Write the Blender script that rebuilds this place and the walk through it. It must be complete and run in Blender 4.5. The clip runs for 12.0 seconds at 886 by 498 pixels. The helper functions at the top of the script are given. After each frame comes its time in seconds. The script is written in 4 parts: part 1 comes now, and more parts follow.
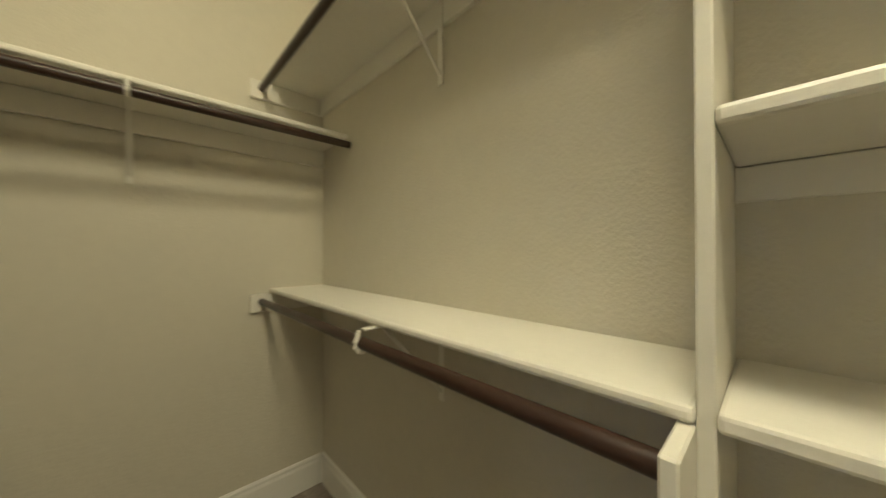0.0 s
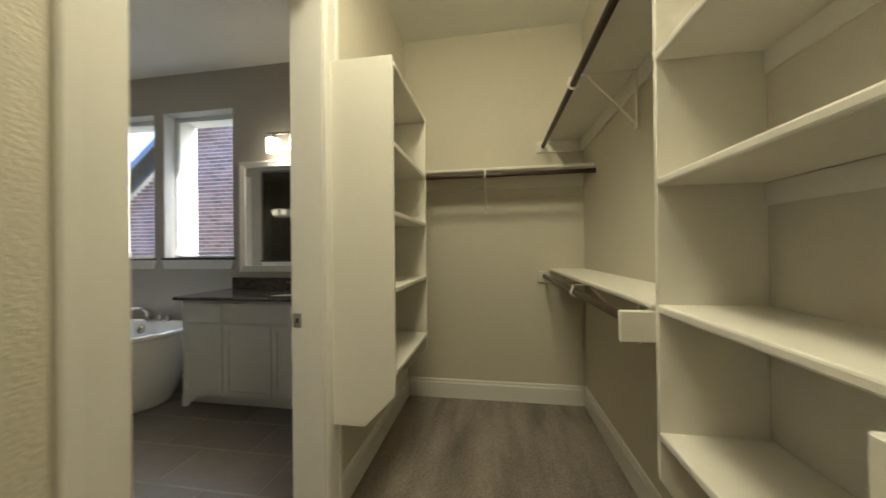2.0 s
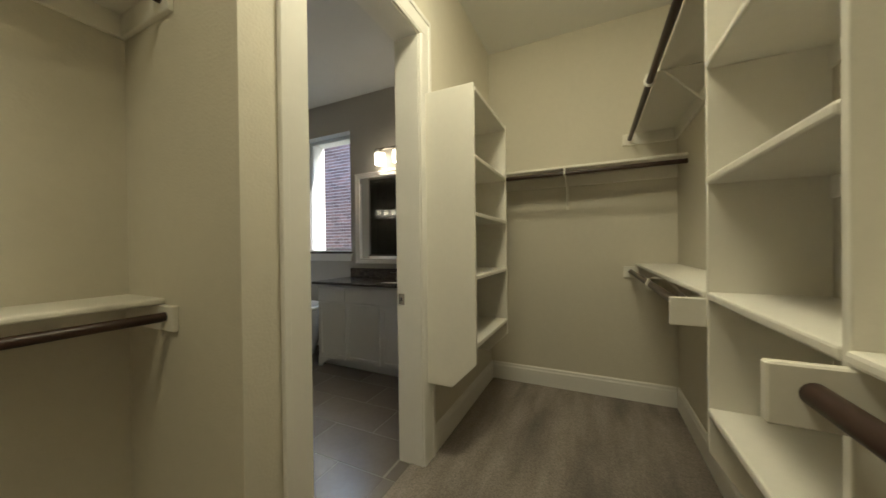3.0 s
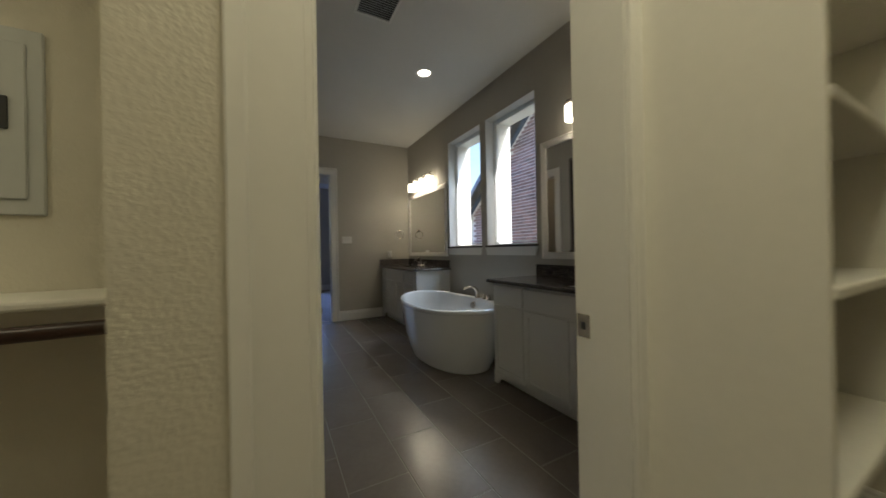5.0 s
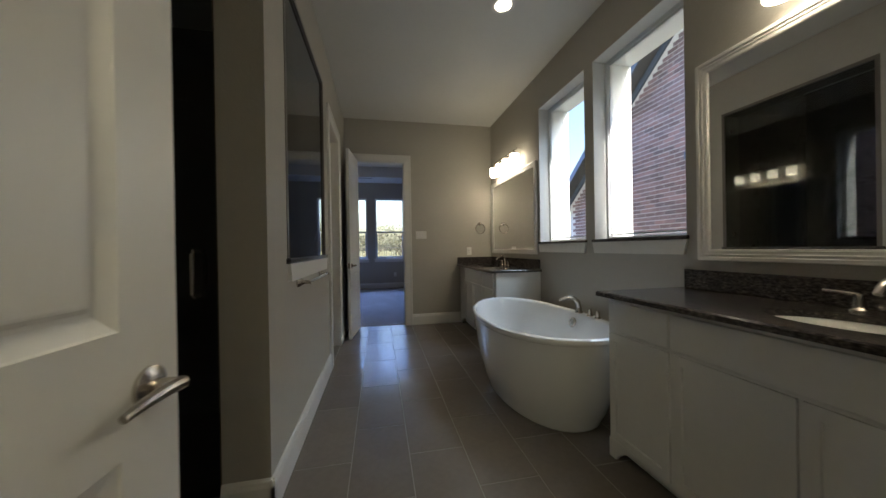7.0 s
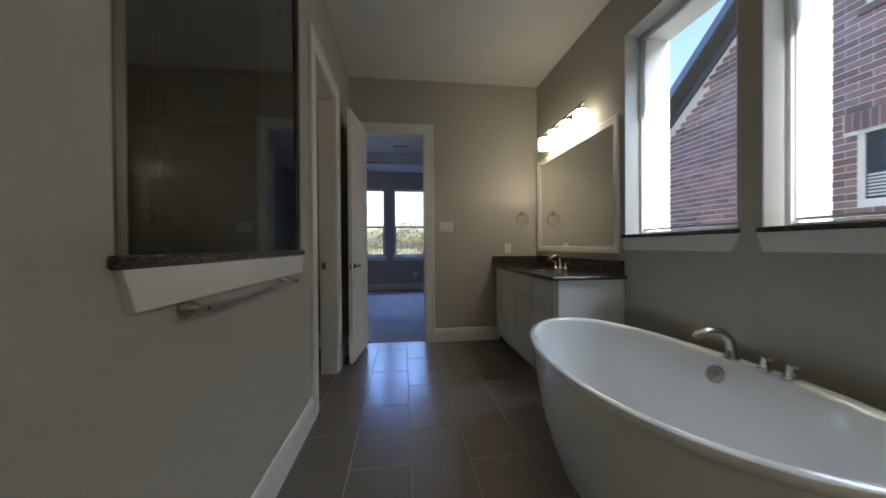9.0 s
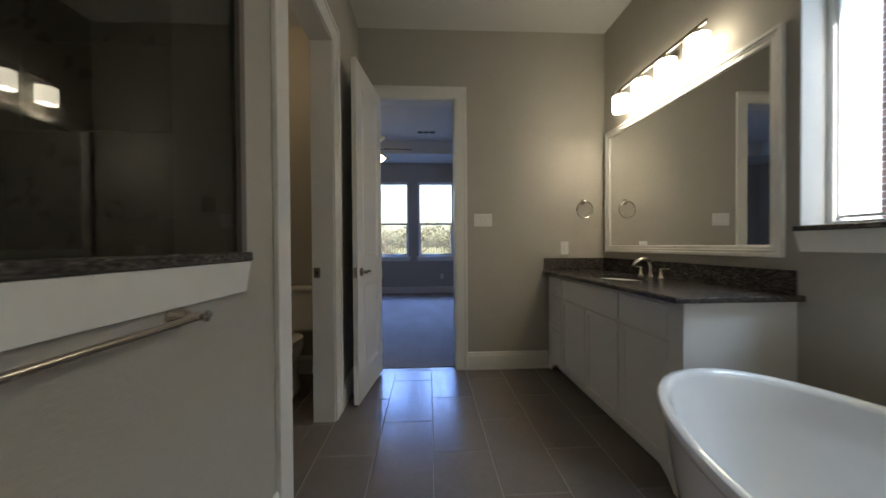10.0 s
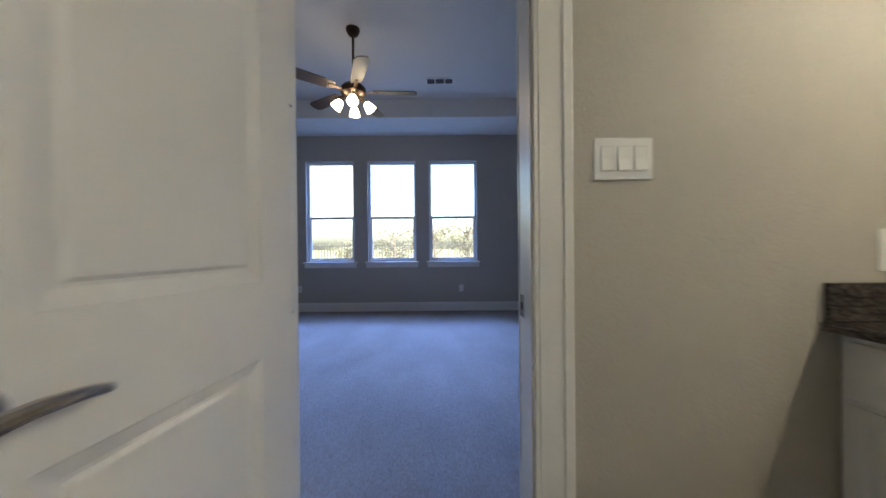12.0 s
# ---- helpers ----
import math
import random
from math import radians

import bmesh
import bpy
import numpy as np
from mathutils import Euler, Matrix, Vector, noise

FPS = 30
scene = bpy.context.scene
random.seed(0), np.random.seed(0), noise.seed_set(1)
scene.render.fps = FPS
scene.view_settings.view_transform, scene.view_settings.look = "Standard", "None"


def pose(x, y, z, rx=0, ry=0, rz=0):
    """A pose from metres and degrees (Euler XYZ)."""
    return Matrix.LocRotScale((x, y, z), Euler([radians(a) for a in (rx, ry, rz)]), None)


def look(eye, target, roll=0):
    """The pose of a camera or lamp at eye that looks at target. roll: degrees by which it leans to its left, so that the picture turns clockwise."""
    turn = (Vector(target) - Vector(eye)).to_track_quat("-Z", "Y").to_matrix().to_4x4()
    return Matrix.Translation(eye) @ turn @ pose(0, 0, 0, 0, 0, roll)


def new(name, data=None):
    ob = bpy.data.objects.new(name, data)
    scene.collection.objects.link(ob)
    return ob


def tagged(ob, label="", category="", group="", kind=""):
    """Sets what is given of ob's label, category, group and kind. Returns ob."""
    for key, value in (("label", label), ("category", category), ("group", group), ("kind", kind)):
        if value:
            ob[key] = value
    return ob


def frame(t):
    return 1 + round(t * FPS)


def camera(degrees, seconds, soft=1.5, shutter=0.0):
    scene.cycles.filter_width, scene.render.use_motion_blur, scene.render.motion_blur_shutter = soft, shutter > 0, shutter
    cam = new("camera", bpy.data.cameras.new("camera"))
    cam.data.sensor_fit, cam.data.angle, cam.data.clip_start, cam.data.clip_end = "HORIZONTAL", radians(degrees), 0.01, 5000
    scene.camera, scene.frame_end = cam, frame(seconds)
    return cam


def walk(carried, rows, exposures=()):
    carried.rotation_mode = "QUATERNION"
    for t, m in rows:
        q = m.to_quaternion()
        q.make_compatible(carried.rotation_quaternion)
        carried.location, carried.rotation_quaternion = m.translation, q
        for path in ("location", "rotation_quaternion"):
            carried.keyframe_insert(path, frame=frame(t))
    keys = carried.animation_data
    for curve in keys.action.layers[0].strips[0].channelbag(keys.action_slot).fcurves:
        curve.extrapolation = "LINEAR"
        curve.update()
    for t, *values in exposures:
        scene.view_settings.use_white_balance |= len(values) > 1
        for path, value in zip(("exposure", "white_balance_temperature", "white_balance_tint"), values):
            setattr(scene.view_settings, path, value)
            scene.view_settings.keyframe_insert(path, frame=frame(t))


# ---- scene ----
cam = camera(108.9, 12.0, shutter=0.4)
PATH = [
    (0, (1.569, 0.789, 1.276), (3.015, -0.593, 1.287), -0.2),
    (0.5, (1.37, 0.838, 1.276), (3.17, -0.035, 1.286), -0.7),
    (1, (1.112, 0.845, 1.266), (3.056, 0.376, 1.279), -0.7),
    (1.5, (0.878, 0.82, 1.26), (2.877, 0.752, 1.268), -0.6),
    (2, (0.661, 0.766, 1.248), (2.637, 1.078, 1.254), -0.6),
    (2.5, (0.479, 0.693, 1.241), (2.382, 1.309, 1.239), -0.8),
    (3, (0.408, 0.632, 1.237), (2.216, 1.486, 1.226), -0.7),
    (5, (1.200, 1.036, 1.159), (2.142, 2.809, 1.162), -1.1),
    (5.5, (1.404, 1.224, 1.171), (1.981, 3.139, 1.168), -1.5),
    (6, (1.526, 1.352, 1.147), (1.946, 3.308, 1.147), -1.2),
    (6.5, (1.598, 1.543, 1.152), (1.994, 3.503, 1.149), -1.0),
    (8.5, (1.752, 2.484, 1.108), (2.106, 4.452, 1.101), -0.2),
    (9, (1.764, 2.818, 1.118), (2.018, 4.801, 1.104), -0.4),
    (9.5, (1.788, 3.219, 1.121), (1.943, 5.213, 1.106), -0.4),
    (10, (1.783, 3.668, 1.121), (1.875, 5.666, 1.101), -0.4),
    (10.5, (1.778, 4.149, 1.117), (1.861, 6.147, 1.098), -0.4),
    (11, (1.801, 4.638, 1.117), (1.863, 6.637, 1.101), -0.3),
    (11.5, (1.754, 5.122, 1.089), (1.807, 7.121, 1.086), -0.1),
    (12, (1.775, 5.632, 1.109), (1.779, 7.632, 1.1), -0.5),
]
walk(cam, [(t, look(e, g, r)) for t, e, g, r in PATH], exposures=[(0.0, 2.4, 6200, 10), (3.0, 1.98, 6100, 10), (5.5, 1.43, 6100, 10), (6.5, 1.72, 6150, 10), (8.5, 1.62, 5950, 10), (9.5, 1.65, 5950, 10), (10.0, 1.92, 6100, 10), (11.0, 2.42, 6200, 10), (11.5, 2.66, 6120, 10), (12.0, 2.6, 5980, 10)])


# ---- world, sun ----
world = bpy.data.worlds.new("sky")
scene.world = world
world.use_nodes = True
sky = world.node_tree.nodes.new("ShaderNodeTexSky")
sky.sky_type, sky.sun_disc = "NISHITA", False
sky.air_density, sky.dust_density = 1.4, 4.0
sky.sun_elevation, sky.sun_rotation = radians(38), radians(162)
world.node_tree.links.new(sky.outputs[0], world.node_tree.nodes["Background"].inputs[0])
world.node_tree.nodes["Background"].inputs[1].default_value = 0.15
sun = new("sun", bpy.data.lights.new("sun", "SUN"))
sun.data.energy, sun.data.angle, sun.data.color = 4.0, radians(0.5), (1, 0.94, 0.85)
sun.matrix_world = look((2.6, -8, 6.5), (0, 0, 0))


def sky_fill_lamp(name, x, y, z, w, h, target, power, color):
    """Area lamp added outside a window, standing in for stronger skylight."""
    ob = new(name, bpy.data.lights.new(name, "AREA"))
    ob.data.shape, ob.data.size, ob.data.size_y = "RECTANGLE", w, h
    ob.data.energy, ob.data.color = power, color
    ob.matrix_world = look((x, y, z), target)
    return ob


WARM = (1.0, 0.86, 0.62)
SHADE_POWER_NEAR, SHADE_POWER_FAR = 1.8, 2.9
CLOSET_POWER, RECESS_FILL_POWER = 9.0, 5.0
BATH_SKY_FILL, BED_SKY_FILL = 13.0, 340.0


# ---- materials ----
def mat(name, base, rough=0.5, metal=0.0, grain=0.0, scale=60.0, bump=0.0, bump_scale=200.0, stain=0.0, stain_scale=2.0,
        random_tint=0.0, island=False, coat=0.0, stretch=(1, 1, 1), second=None, stain_stretch=None):
    m = bpy.data.materials.new(name)
    m.use_nodes = True
    nt = m.node_tree
    b = nt.nodes["Principled BSDF"]
    b.inputs["Base Color"].default_value = (*base, 1)
    b.inputs["Roughness"].default_value, b.inputs["Metallic"].default_value = rough, metal
    b.inputs["Coat Weight"].default_value = coat
    tc = nt.nodes.new("ShaderNodeTexCoord")
    mp = nt.nodes.new("ShaderNodeMapping")
    mp.inputs["Scale"].default_value = stretch
    nt.links.new(tc.outputs["Object"], mp.inputs[0])

    def tex(sc, detail=4):
        n = nt.nodes.new("ShaderNodeTexNoise")
        n.inputs["Scale"].default_value, n.inputs["Detail"].default_value = sc, detail
        nt.links.new(mp.outputs[0], n.inputs["Vector"])
        return n.outputs["Fac"]

    def stain_tex(sc):
        if stain_stretch is None:
            return tex(sc)
        m2 = nt.nodes.new("ShaderNodeMapping")
        m2.inputs["Scale"].default_value = stain_stretch
        nt.links.new(tc.outputs["Object"], m2.inputs[0])
        n = nt.nodes.new("ShaderNodeTexNoise")
        n.inputs["Scale"].default_value, n.inputs["Detail"].default_value = sc, 3
        nt.links.new(m2.outputs[0], n.inputs["Vector"])
        return n.outputs["Fac"]

    def math_node(op, a, b2, c=None):
        n = nt.nodes.new("ShaderNodeMath")
        n.operation = op
        for k, v in enumerate((a, b2, c)):
            if v is None:
                continue
            if isinstance(v, (int, float)):
                n.inputs[k].default_value = v
            else:
                nt.links.new(v, n.inputs[k])
        return n.outputs[0]
    value = None
    for amount, sc in ((grain, scale), (stain, stain_scale)):
        if amount:
            one = math_node("MULTIPLY_ADD", stain_tex(sc) if amount is stain and sc is stain_scale else tex(sc), amount * 2.4, 1 - amount * 1.2)
            value = one if value is None else math_node("MULTIPLY", value, one)
    if random_tint:
        if island:
            r = nt.nodes.new("ShaderNodeNewGeometry").outputs["Random Per Island"]
        else:
            r = nt.nodes.new("ShaderNodeObjectInfo").outputs["Random"]
        one = math_node("MULTIPLY_ADD", r, random_tint * 2, 1 - random_tint)
        value = one if value is None else math_node("MULTIPLY", value, one)
        if second:
            mix = nt.nodes.new("ShaderNodeMix")
            mix.data_type = "RGBA"
            mix.inputs["A"].default_value, mix.inputs["B"].default_value = (*base, 1), (*second, 1)
            wrap = math_node("FRACT", math_node("MULTIPLY", r, 7.31), 0)
            nt.links.new(wrap, mix.inputs["Factor"])
            second = mix.outputs["Result"]
    if value is not None:
        hsv = nt.nodes.new("ShaderNodeHueSaturation")
        hsv.inputs["Color"].default_value = (*base, 1)
        if second is not None and not isinstance(second, tuple):
            nt.links.new(second, hsv.inputs["Color"])
        nt.links.new(value, hsv.inputs["Value"])
        nt.links.new(hsv.outputs[0], b.inputs["Base Color"])
        if rough > 0.15 and grain:
            nt.links.new(math_node("MULTIPLY_ADD", tex(scale * 0.3), 0.06, max(rough - 0.03, 0.03)), b.inputs["Roughness"])
    if bump:
        bn = nt.nodes.new("ShaderNodeBump")
        bn.inputs["Strength"].default_value, bn.inputs["Distance"].default_value = bump, 0.004
        nt.links.new(tex(bump_scale, 3), bn.inputs["Height"])
        nt.links.new(bn.outputs[0], b.inputs["Normal"])
    return m


def glow(name, color, strength):
    m = bpy.data.materials.new(name)
    m.use_nodes = True
    b = m.node_tree.nodes["Principled BSDF"]
    b.inputs["Base Color"].default_value = (0.85, 0.83, 0.8, 1)
    b.inputs["Emission Color"].default_value = (*color, 1)
    b.inputs["Emission Strength"].default_value = strength
    return m


def clear(name, tint, rough=0.0):
    m = bpy.data.materials.new(name)
    m.use_nodes = True
    b = m.node_tree.nodes["Principled BSDF"]
    b.inputs["Base Color"].default_value = (*tint, 1)
    b.inputs["Roughness"].default_value, b.inputs["Transmission Weight"].default_value = rough, 1
    b.inputs["IOR"].default_value = 1.45
    return m


def granite():
    """Polished dark granite with streaked grey grain and pale and rusty flecks."""
    m = mat("dark grey granite", (0.09, 0.085, 0.082), 0.17)
    nt = m.node_tree
    b = nt.nodes["Principled BSDF"]
    tc = nt.nodes.new("ShaderNodeTexCoord")
    mp = nt.nodes.new("ShaderNodeMapping")
    mp.inputs["Scale"].default_value = (1.0, 0.4, 1.0)
    nt.links.new(tc.outputs["Object"], mp.inputs[0])
    layers = ((150, 7, ((0.34, (0.03, 0.028, 0.028)), (0.50, (0.075, 0.068, 0.066)), (0.62, (0.13, 0.118, 0.112)), (0.74, (0.25, 0.23, 0.215)))),
              (30, 6, ((0.38, (0.66, 0.63, 0.62)), (0.62, (1.0, 0.93, 0.86)))))
    outs = []
    for sc, det, stops in layers:
        n = nt.nodes.new("ShaderNodeTexNoise")
        n.inputs["Scale"].default_value, n.inputs["Detail"].default_value = sc, det
        nt.links.new(mp.outputs[0], n.inputs["Vector"])
        ramp = nt.nodes.new("ShaderNodeValToRGB")
        el = ramp.color_ramp.elements
        while len(el) < len(stops):
            el.new(0.5)
        for e, (pos, col) in zip(el, stops):
            e.position, e.color = pos, (*col, 1)
        nt.links.new(n.outputs["Fac"], ramp.inputs[0])
        outs.append(ramp.outputs[0])
    mix = nt.nodes.new("ShaderNodeMix")
    mix.data_type, mix.blend_type = "RGBA", "MULTIPLY"
    mix.inputs["Factor"].default_value = 1.0
    nt.links.new(outs[0], mix.inputs["A"])
    nt.links.new(outs[1], mix.inputs["B"])
    nt.links.new(mix.outputs["Result"], b.inputs["Base Color"])
    return m


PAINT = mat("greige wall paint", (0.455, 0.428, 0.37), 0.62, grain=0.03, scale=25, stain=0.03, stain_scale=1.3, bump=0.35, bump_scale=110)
CEIL = mat("ceiling paint", (0.72, 0.71, 0.67), 0.8, grain=0.02, scale=30, stain=0.03, bump=0.3, bump_scale=140)
# Same greige as PAINT, lightened and yellowed for the warm closet lamp.
LIT_CLOSET_PAINT = mat("lamplit greige closet paint", (0.62, 0.58, 0.48), 0.62, grain=0.03, scale=25, stain=0.04, stain_scale=1.5, bump=0.4, bump_scale=100)
TRIM = mat("white trim paint", (0.78, 0.76, 0.71), 0.35, grain=0.02, scale=40, stain=0.03, bump=0.08, bump_scale=90)
DOOR = mat("white door enamel", (0.78, 0.76, 0.72), 0.30, stain=0.03, stain_scale=1.2)
SHELF = mat("white shelf paint", (0.78, 0.75, 0.67), 0.42, grain=0.025, scale=35, stain=0.04, bump=0.12, bump_scale=80)
CAB = mat("white cabinet lacquer", (0.76, 0.75, 0.72), 0.38, grain=0.02, scale=40, stain=0.03, bump=0.05, bump_scale=80)
CARPET = mat("taupe cut pile carpet", (0.265, 0.228, 0.196), 0.95, grain=0.55, scale=130, stain=0.78, stain_scale=5.5, bump=1.0, bump_scale=170, stain_stretch=(0.22, 1.0, 1.0))
BED_CARPET = mat("taupe bedroom carpet", (0.29, 0.25, 0.215), 0.95, grain=0.55, scale=110, stain=0.22, stain_scale=3.0, bump=1.0, bump_scale=150, stain_stretch=(1.0, 0.5, 1.0))
TILE = mat("grey brown porcelain tile", (0.165, 0.142, 0.122), 0.23, grain=0.10, scale=30, stain=0.12, stain_scale=5, bump=0.12, bump_scale=60, random_tint=0.07)
GROUT = mat("pale grout", (0.25, 0.225, 0.195), 0.9, grain=0.1, scale=80)
GRANITE = granite()
NICKEL = mat("brushed nickel", (0.50, 0.46, 0.41), 0.26, 1.0, grain=0.06, scale=200)
PORCELAIN = mat("white porcelain", (0.82, 0.82, 0.81), 0.08, coat=0.5, grain=0.01, scale=20, stain=0.015)
BISQUE = mat("white toilet china", (0.78, 0.76, 0.71), 0.12, coat=0.4, stain=0.02)
MIRROR = mat("silvered mirror", (0.86, 0.87, 0.86), 0.015, 1.0)
GLASS = clear("window glass", (0.97, 0.99, 0.98))
SHOWER_GLASS = clear("shower glass", (0.50, 0.53, 0.51))
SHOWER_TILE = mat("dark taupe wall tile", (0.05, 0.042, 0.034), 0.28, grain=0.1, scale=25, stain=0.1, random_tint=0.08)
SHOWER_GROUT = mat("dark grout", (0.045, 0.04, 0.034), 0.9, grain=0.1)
TILE_TRIM = mat("dark tile edging", (0.14, 0.12, 0.10), 0.35, grain=0.1, scale=30, stain=0.1)
ROD = mat("dark walnut rod", (0.036, 0.016, 0.010), 0.36, grain=0.3, scale=30, stretch=(1, 1, 1), stain=0.2, stain_scale=8)
PLASTIC = mat("white plastic", (0.80, 0.79, 0.75), 0.35, stain=0.02)
# Flat dark colour for the shade inside holes; the dark panel latch shares it.
HOLE_SHADE_LATCH = mat("dark hole shade and panel latch", (0.04, 0.04, 0.04), 0.7)
PANEL = mat("grey enamel panel", (0.50, 0.51, 0.49), 0.4, grain=0.02, stain=0.03)
VINYL = mat("white vinyl window frame", (0.78, 0.79, 0.78), 0.4, stain=0.03)
BRICKM = mat("purple brown brick", (0.29, 0.172, 0.16), 0.85, grain=0.25, scale=40, stain=0.1, stain_scale=9, bump=0.5, bump_scale=60, random_tint=0.32, second=(0.20, 0.145, 0.15))
BRICKS = mat("purple brown bricks", (0.29, 0.172, 0.16), 0.85, grain=0.25, scale=40, stain=0.1, stain_scale=9, bump=0.5, bump_scale=60, random_tint=0.32, island=True, second=(0.20, 0.145, 0.15))
MORTAR = mat("pale mortar", (0.80, 0.77, 0.74), 0.95, grain=0.12, scale=50)
FASCIA = mat("slate blue fascia paint", (0.10, 0.13, 0.19), 0.6, grain=0.1)
SHINGLE = mat("grey roof shingle", (0.09, 0.09, 0.10), 0.95, grain=0.3, scale=20)
BLIND = mat("white blind slat", (0.7, 0.72, 0.72), 0.5)
DARKROOM = mat("dark window interior", (0.035, 0.05, 0.07), 0.45, stain=0.2)
GRASS = mat("winter lawn", (0.16, 0.15, 0.07), 0.95, grain=0.4, scale=30, stain=0.25, stain_scale=1.0, bump=0.8, bump_scale=40)
IRON = mat("black fence iron", (0.03, 0.03, 0.03), 0.5, grain=0.1)
LEAF = mat("grey green leaf", (0.15, 0.15, 0.10), 0.7, random_tint=0.4, island=True)
BARK = mat("grey bark", (0.12, 0.10, 0.08), 0.9, grain=0.3, scale=30)
BRONZE = mat("oil rubbed bronze", (0.07, 0.045, 0.03), 0.35, 0.8, grain=0.1)
BLADE = mat("dark wood fan blade", (0.075, 0.055, 0.045), 0.4, grain=0.2, scale=20)
SHADE_NEAR = glow("lit frosted shade", WARM, SHADE_POWER_NEAR)
SHADE_FAR = glow("brightly lit frosted shade", WARM, SHADE_POWER_FAR)
BULB_NEAR = glow("warm bulb", WARM, 13.0)
BULB_FAR = glow("bright warm bulb", WARM, 20.0)
FANSHADE = glow("lit amber fan shade", (1.0, 0.78, 0.5), 3.0)
CAN = glow("lit downlight lens", (1.0, 0.86, 0.66), 6.0)
TOILETGLOW = glow("lit toilet room dome", (1.0, 0.74, 0.44), 4.2)
CLOSETGLOW = glow("lit unseen closet dome", (1.0, 0.90, 0.60), CLOSET_POWER)
# Extra glow to lift the recess walls.
RECESS_FILL = glow("added recess fill dome", (1.0, 0.90, 0.60), RECESS_FILL_POWER)


# ---- mesh helpers ----
def box(bm, x0, x1, y0, y1, z0, z1, bevel=0.0, seg=1, m=None):
    vs = [bm.verts.new((x, y, z)) for x in (x0, x1) for y in (y0, y1) for z in (z0, z1)]
    fs = [bm.faces.new([vs[i] for i in f]) for f in ((0, 1, 3, 2), (4, 6, 7, 5), (0, 4, 5, 1), (2, 3, 7, 6), (0, 2, 6, 4), (1, 5, 7, 3))]
    if bevel:
        es = list({e for f in fs for e in f.edges})
        r = bmesh.ops.bevel(bm, geom=es, offset=bevel, segments=seg, affect="EDGES", profile=0.5)
        vs = list({v for f in r["faces"] for v in f.verts} | {v for v in vs if v.is_valid})
    if m is not None:
        bmesh.ops.transform(bm, matrix=m, verts=[v for v in vs if v.is_valid])


def cyl(bm, p, q, r, r2=None, n=16, caps=True):
    p, q = Vector(p), Vector(q)
    d = q - p
    m = Matrix.Translation((p + q) / 2) @ d.to_track_quat("Z", "Y").to_matrix().to_4x4()
    bmesh.ops.create_cone(bm, cap_ends=caps, segments=n, radius1=r, radius2=r if r2 is None else r2, depth=d.length, matrix=m)


def lathe(bm, c, prof, n=24, sx=1.0, sy=1.0, axis=None, closed=True):
    """Turn (radius, height) pairs about z at c, or about axis."""
    m = Matrix.Translation(c)
    if axis is not None:
        m = m @ Vector(axis).to_track_quat("Z", "Y").to_matrix().to_4x4()
    rings = []
    for r, h in prof:
        rings.append([bm.verts.new(m @ Vector((r * sx * math.cos(2 * math.pi * k / n), r * sy * math.sin(2 * math.pi * k / n), h))) for k in range(n)])
    for a, b in zip(rings, rings[1:]):
        for k in range(n):
            bm.faces.new((a[k], a[(k + 1) % n], b[(k + 1) % n], b[k]))
    if closed:
        bm.faces.new(rings[0][::-1])
        bm.faces.new(rings[-1])


def tube(bm, pts, r, n=10):
    """A round bar along points."""
    pts = [Vector(p) for p in pts]
    rings = []
    side = Vector((0.31, 0.17, 0.93))
    for i, p in enumerate(pts):
        d = (pts[min(i + 1, len(pts) - 1)] - pts[max(i - 1, 0)]).normalized()
        u = d.cross(side).normalized()
        v = d.cross(u)
        rr = r[i] if isinstance(r, (list, tuple)) else r
        rings.append([bm.verts.new(p + rr * (math.cos(2 * math.pi * k / n) * u + math.sin(2 * math.pi * k / n) * v)) for k in range(n)])
    for a, b in zip(rings, rings[1:]):
        for k in range(n):
            bm.faces.new((a[k], a[(k + 1) % n], b[(k + 1) % n], b[k]))
    bm.faces.new(rings[0][::-1])
    bm.faces.new(rings[-1])


def prism(bm, pts, a, b, axis="x"):
    """A flat outline extruded from a to b along an axis; pts are the other two coordinates in order."""
    def at(p, t):
        return {"x": (t, p[0], p[1]), "y": (p[0], t, p[1]), "z": (p[0], p[1], t)}[axis]
    lo, hi = [bm.verts.new(at(p, a)) for p in pts], [bm.verts.new(at(p, b)) for p in pts]
    bm.faces.new(lo)
    bm.faces.new(hi[::-1])
    for i in range(len(pts)):
        j = (i + 1) % len(pts)
        bm.faces.new((lo[i], hi[i], hi[j], lo[j]))


def mesh(name, bm, material, smooth=False):
    bmesh.ops.recalc_face_normals(bm, faces=bm.faces)
    me = bpy.data.meshes.new(name)
    bm.to_mesh(me)
    bm.free()
    me.materials.append(material)
    if smooth:
        me.shade_smooth()
        me.set_sharp_from_angle(angle=radians(35))
    return me


def part(name, bm, material, parent, label="", smooth=False):
    ob = new(name, mesh(name, bm, material, smooth))
    ob.parent = parent
    if parent is not None:
        ob.matrix_parent_inverse = Matrix.Translation(-parent.location)
    if label:
        ob["label"] = label
    return ob


def bxs(*boxes, bevel=0.0, seg=1):
    bm = bmesh.new()
    for b in boxes:
        box(bm, *b, bevel=bevel, seg=seg)
    return bm


def thing(name, at, label, category, group="", kind=""):
    ob = new(name)
    ob.location = at
    ob.empty_display_size = 0.05
    return tagged(ob, label, category, group, kind)


def setting(name, bm, material, label, category, smooth=False):
    return tagged(new(name, mesh(name, bm, material, smooth)), label, category, kind="structure")


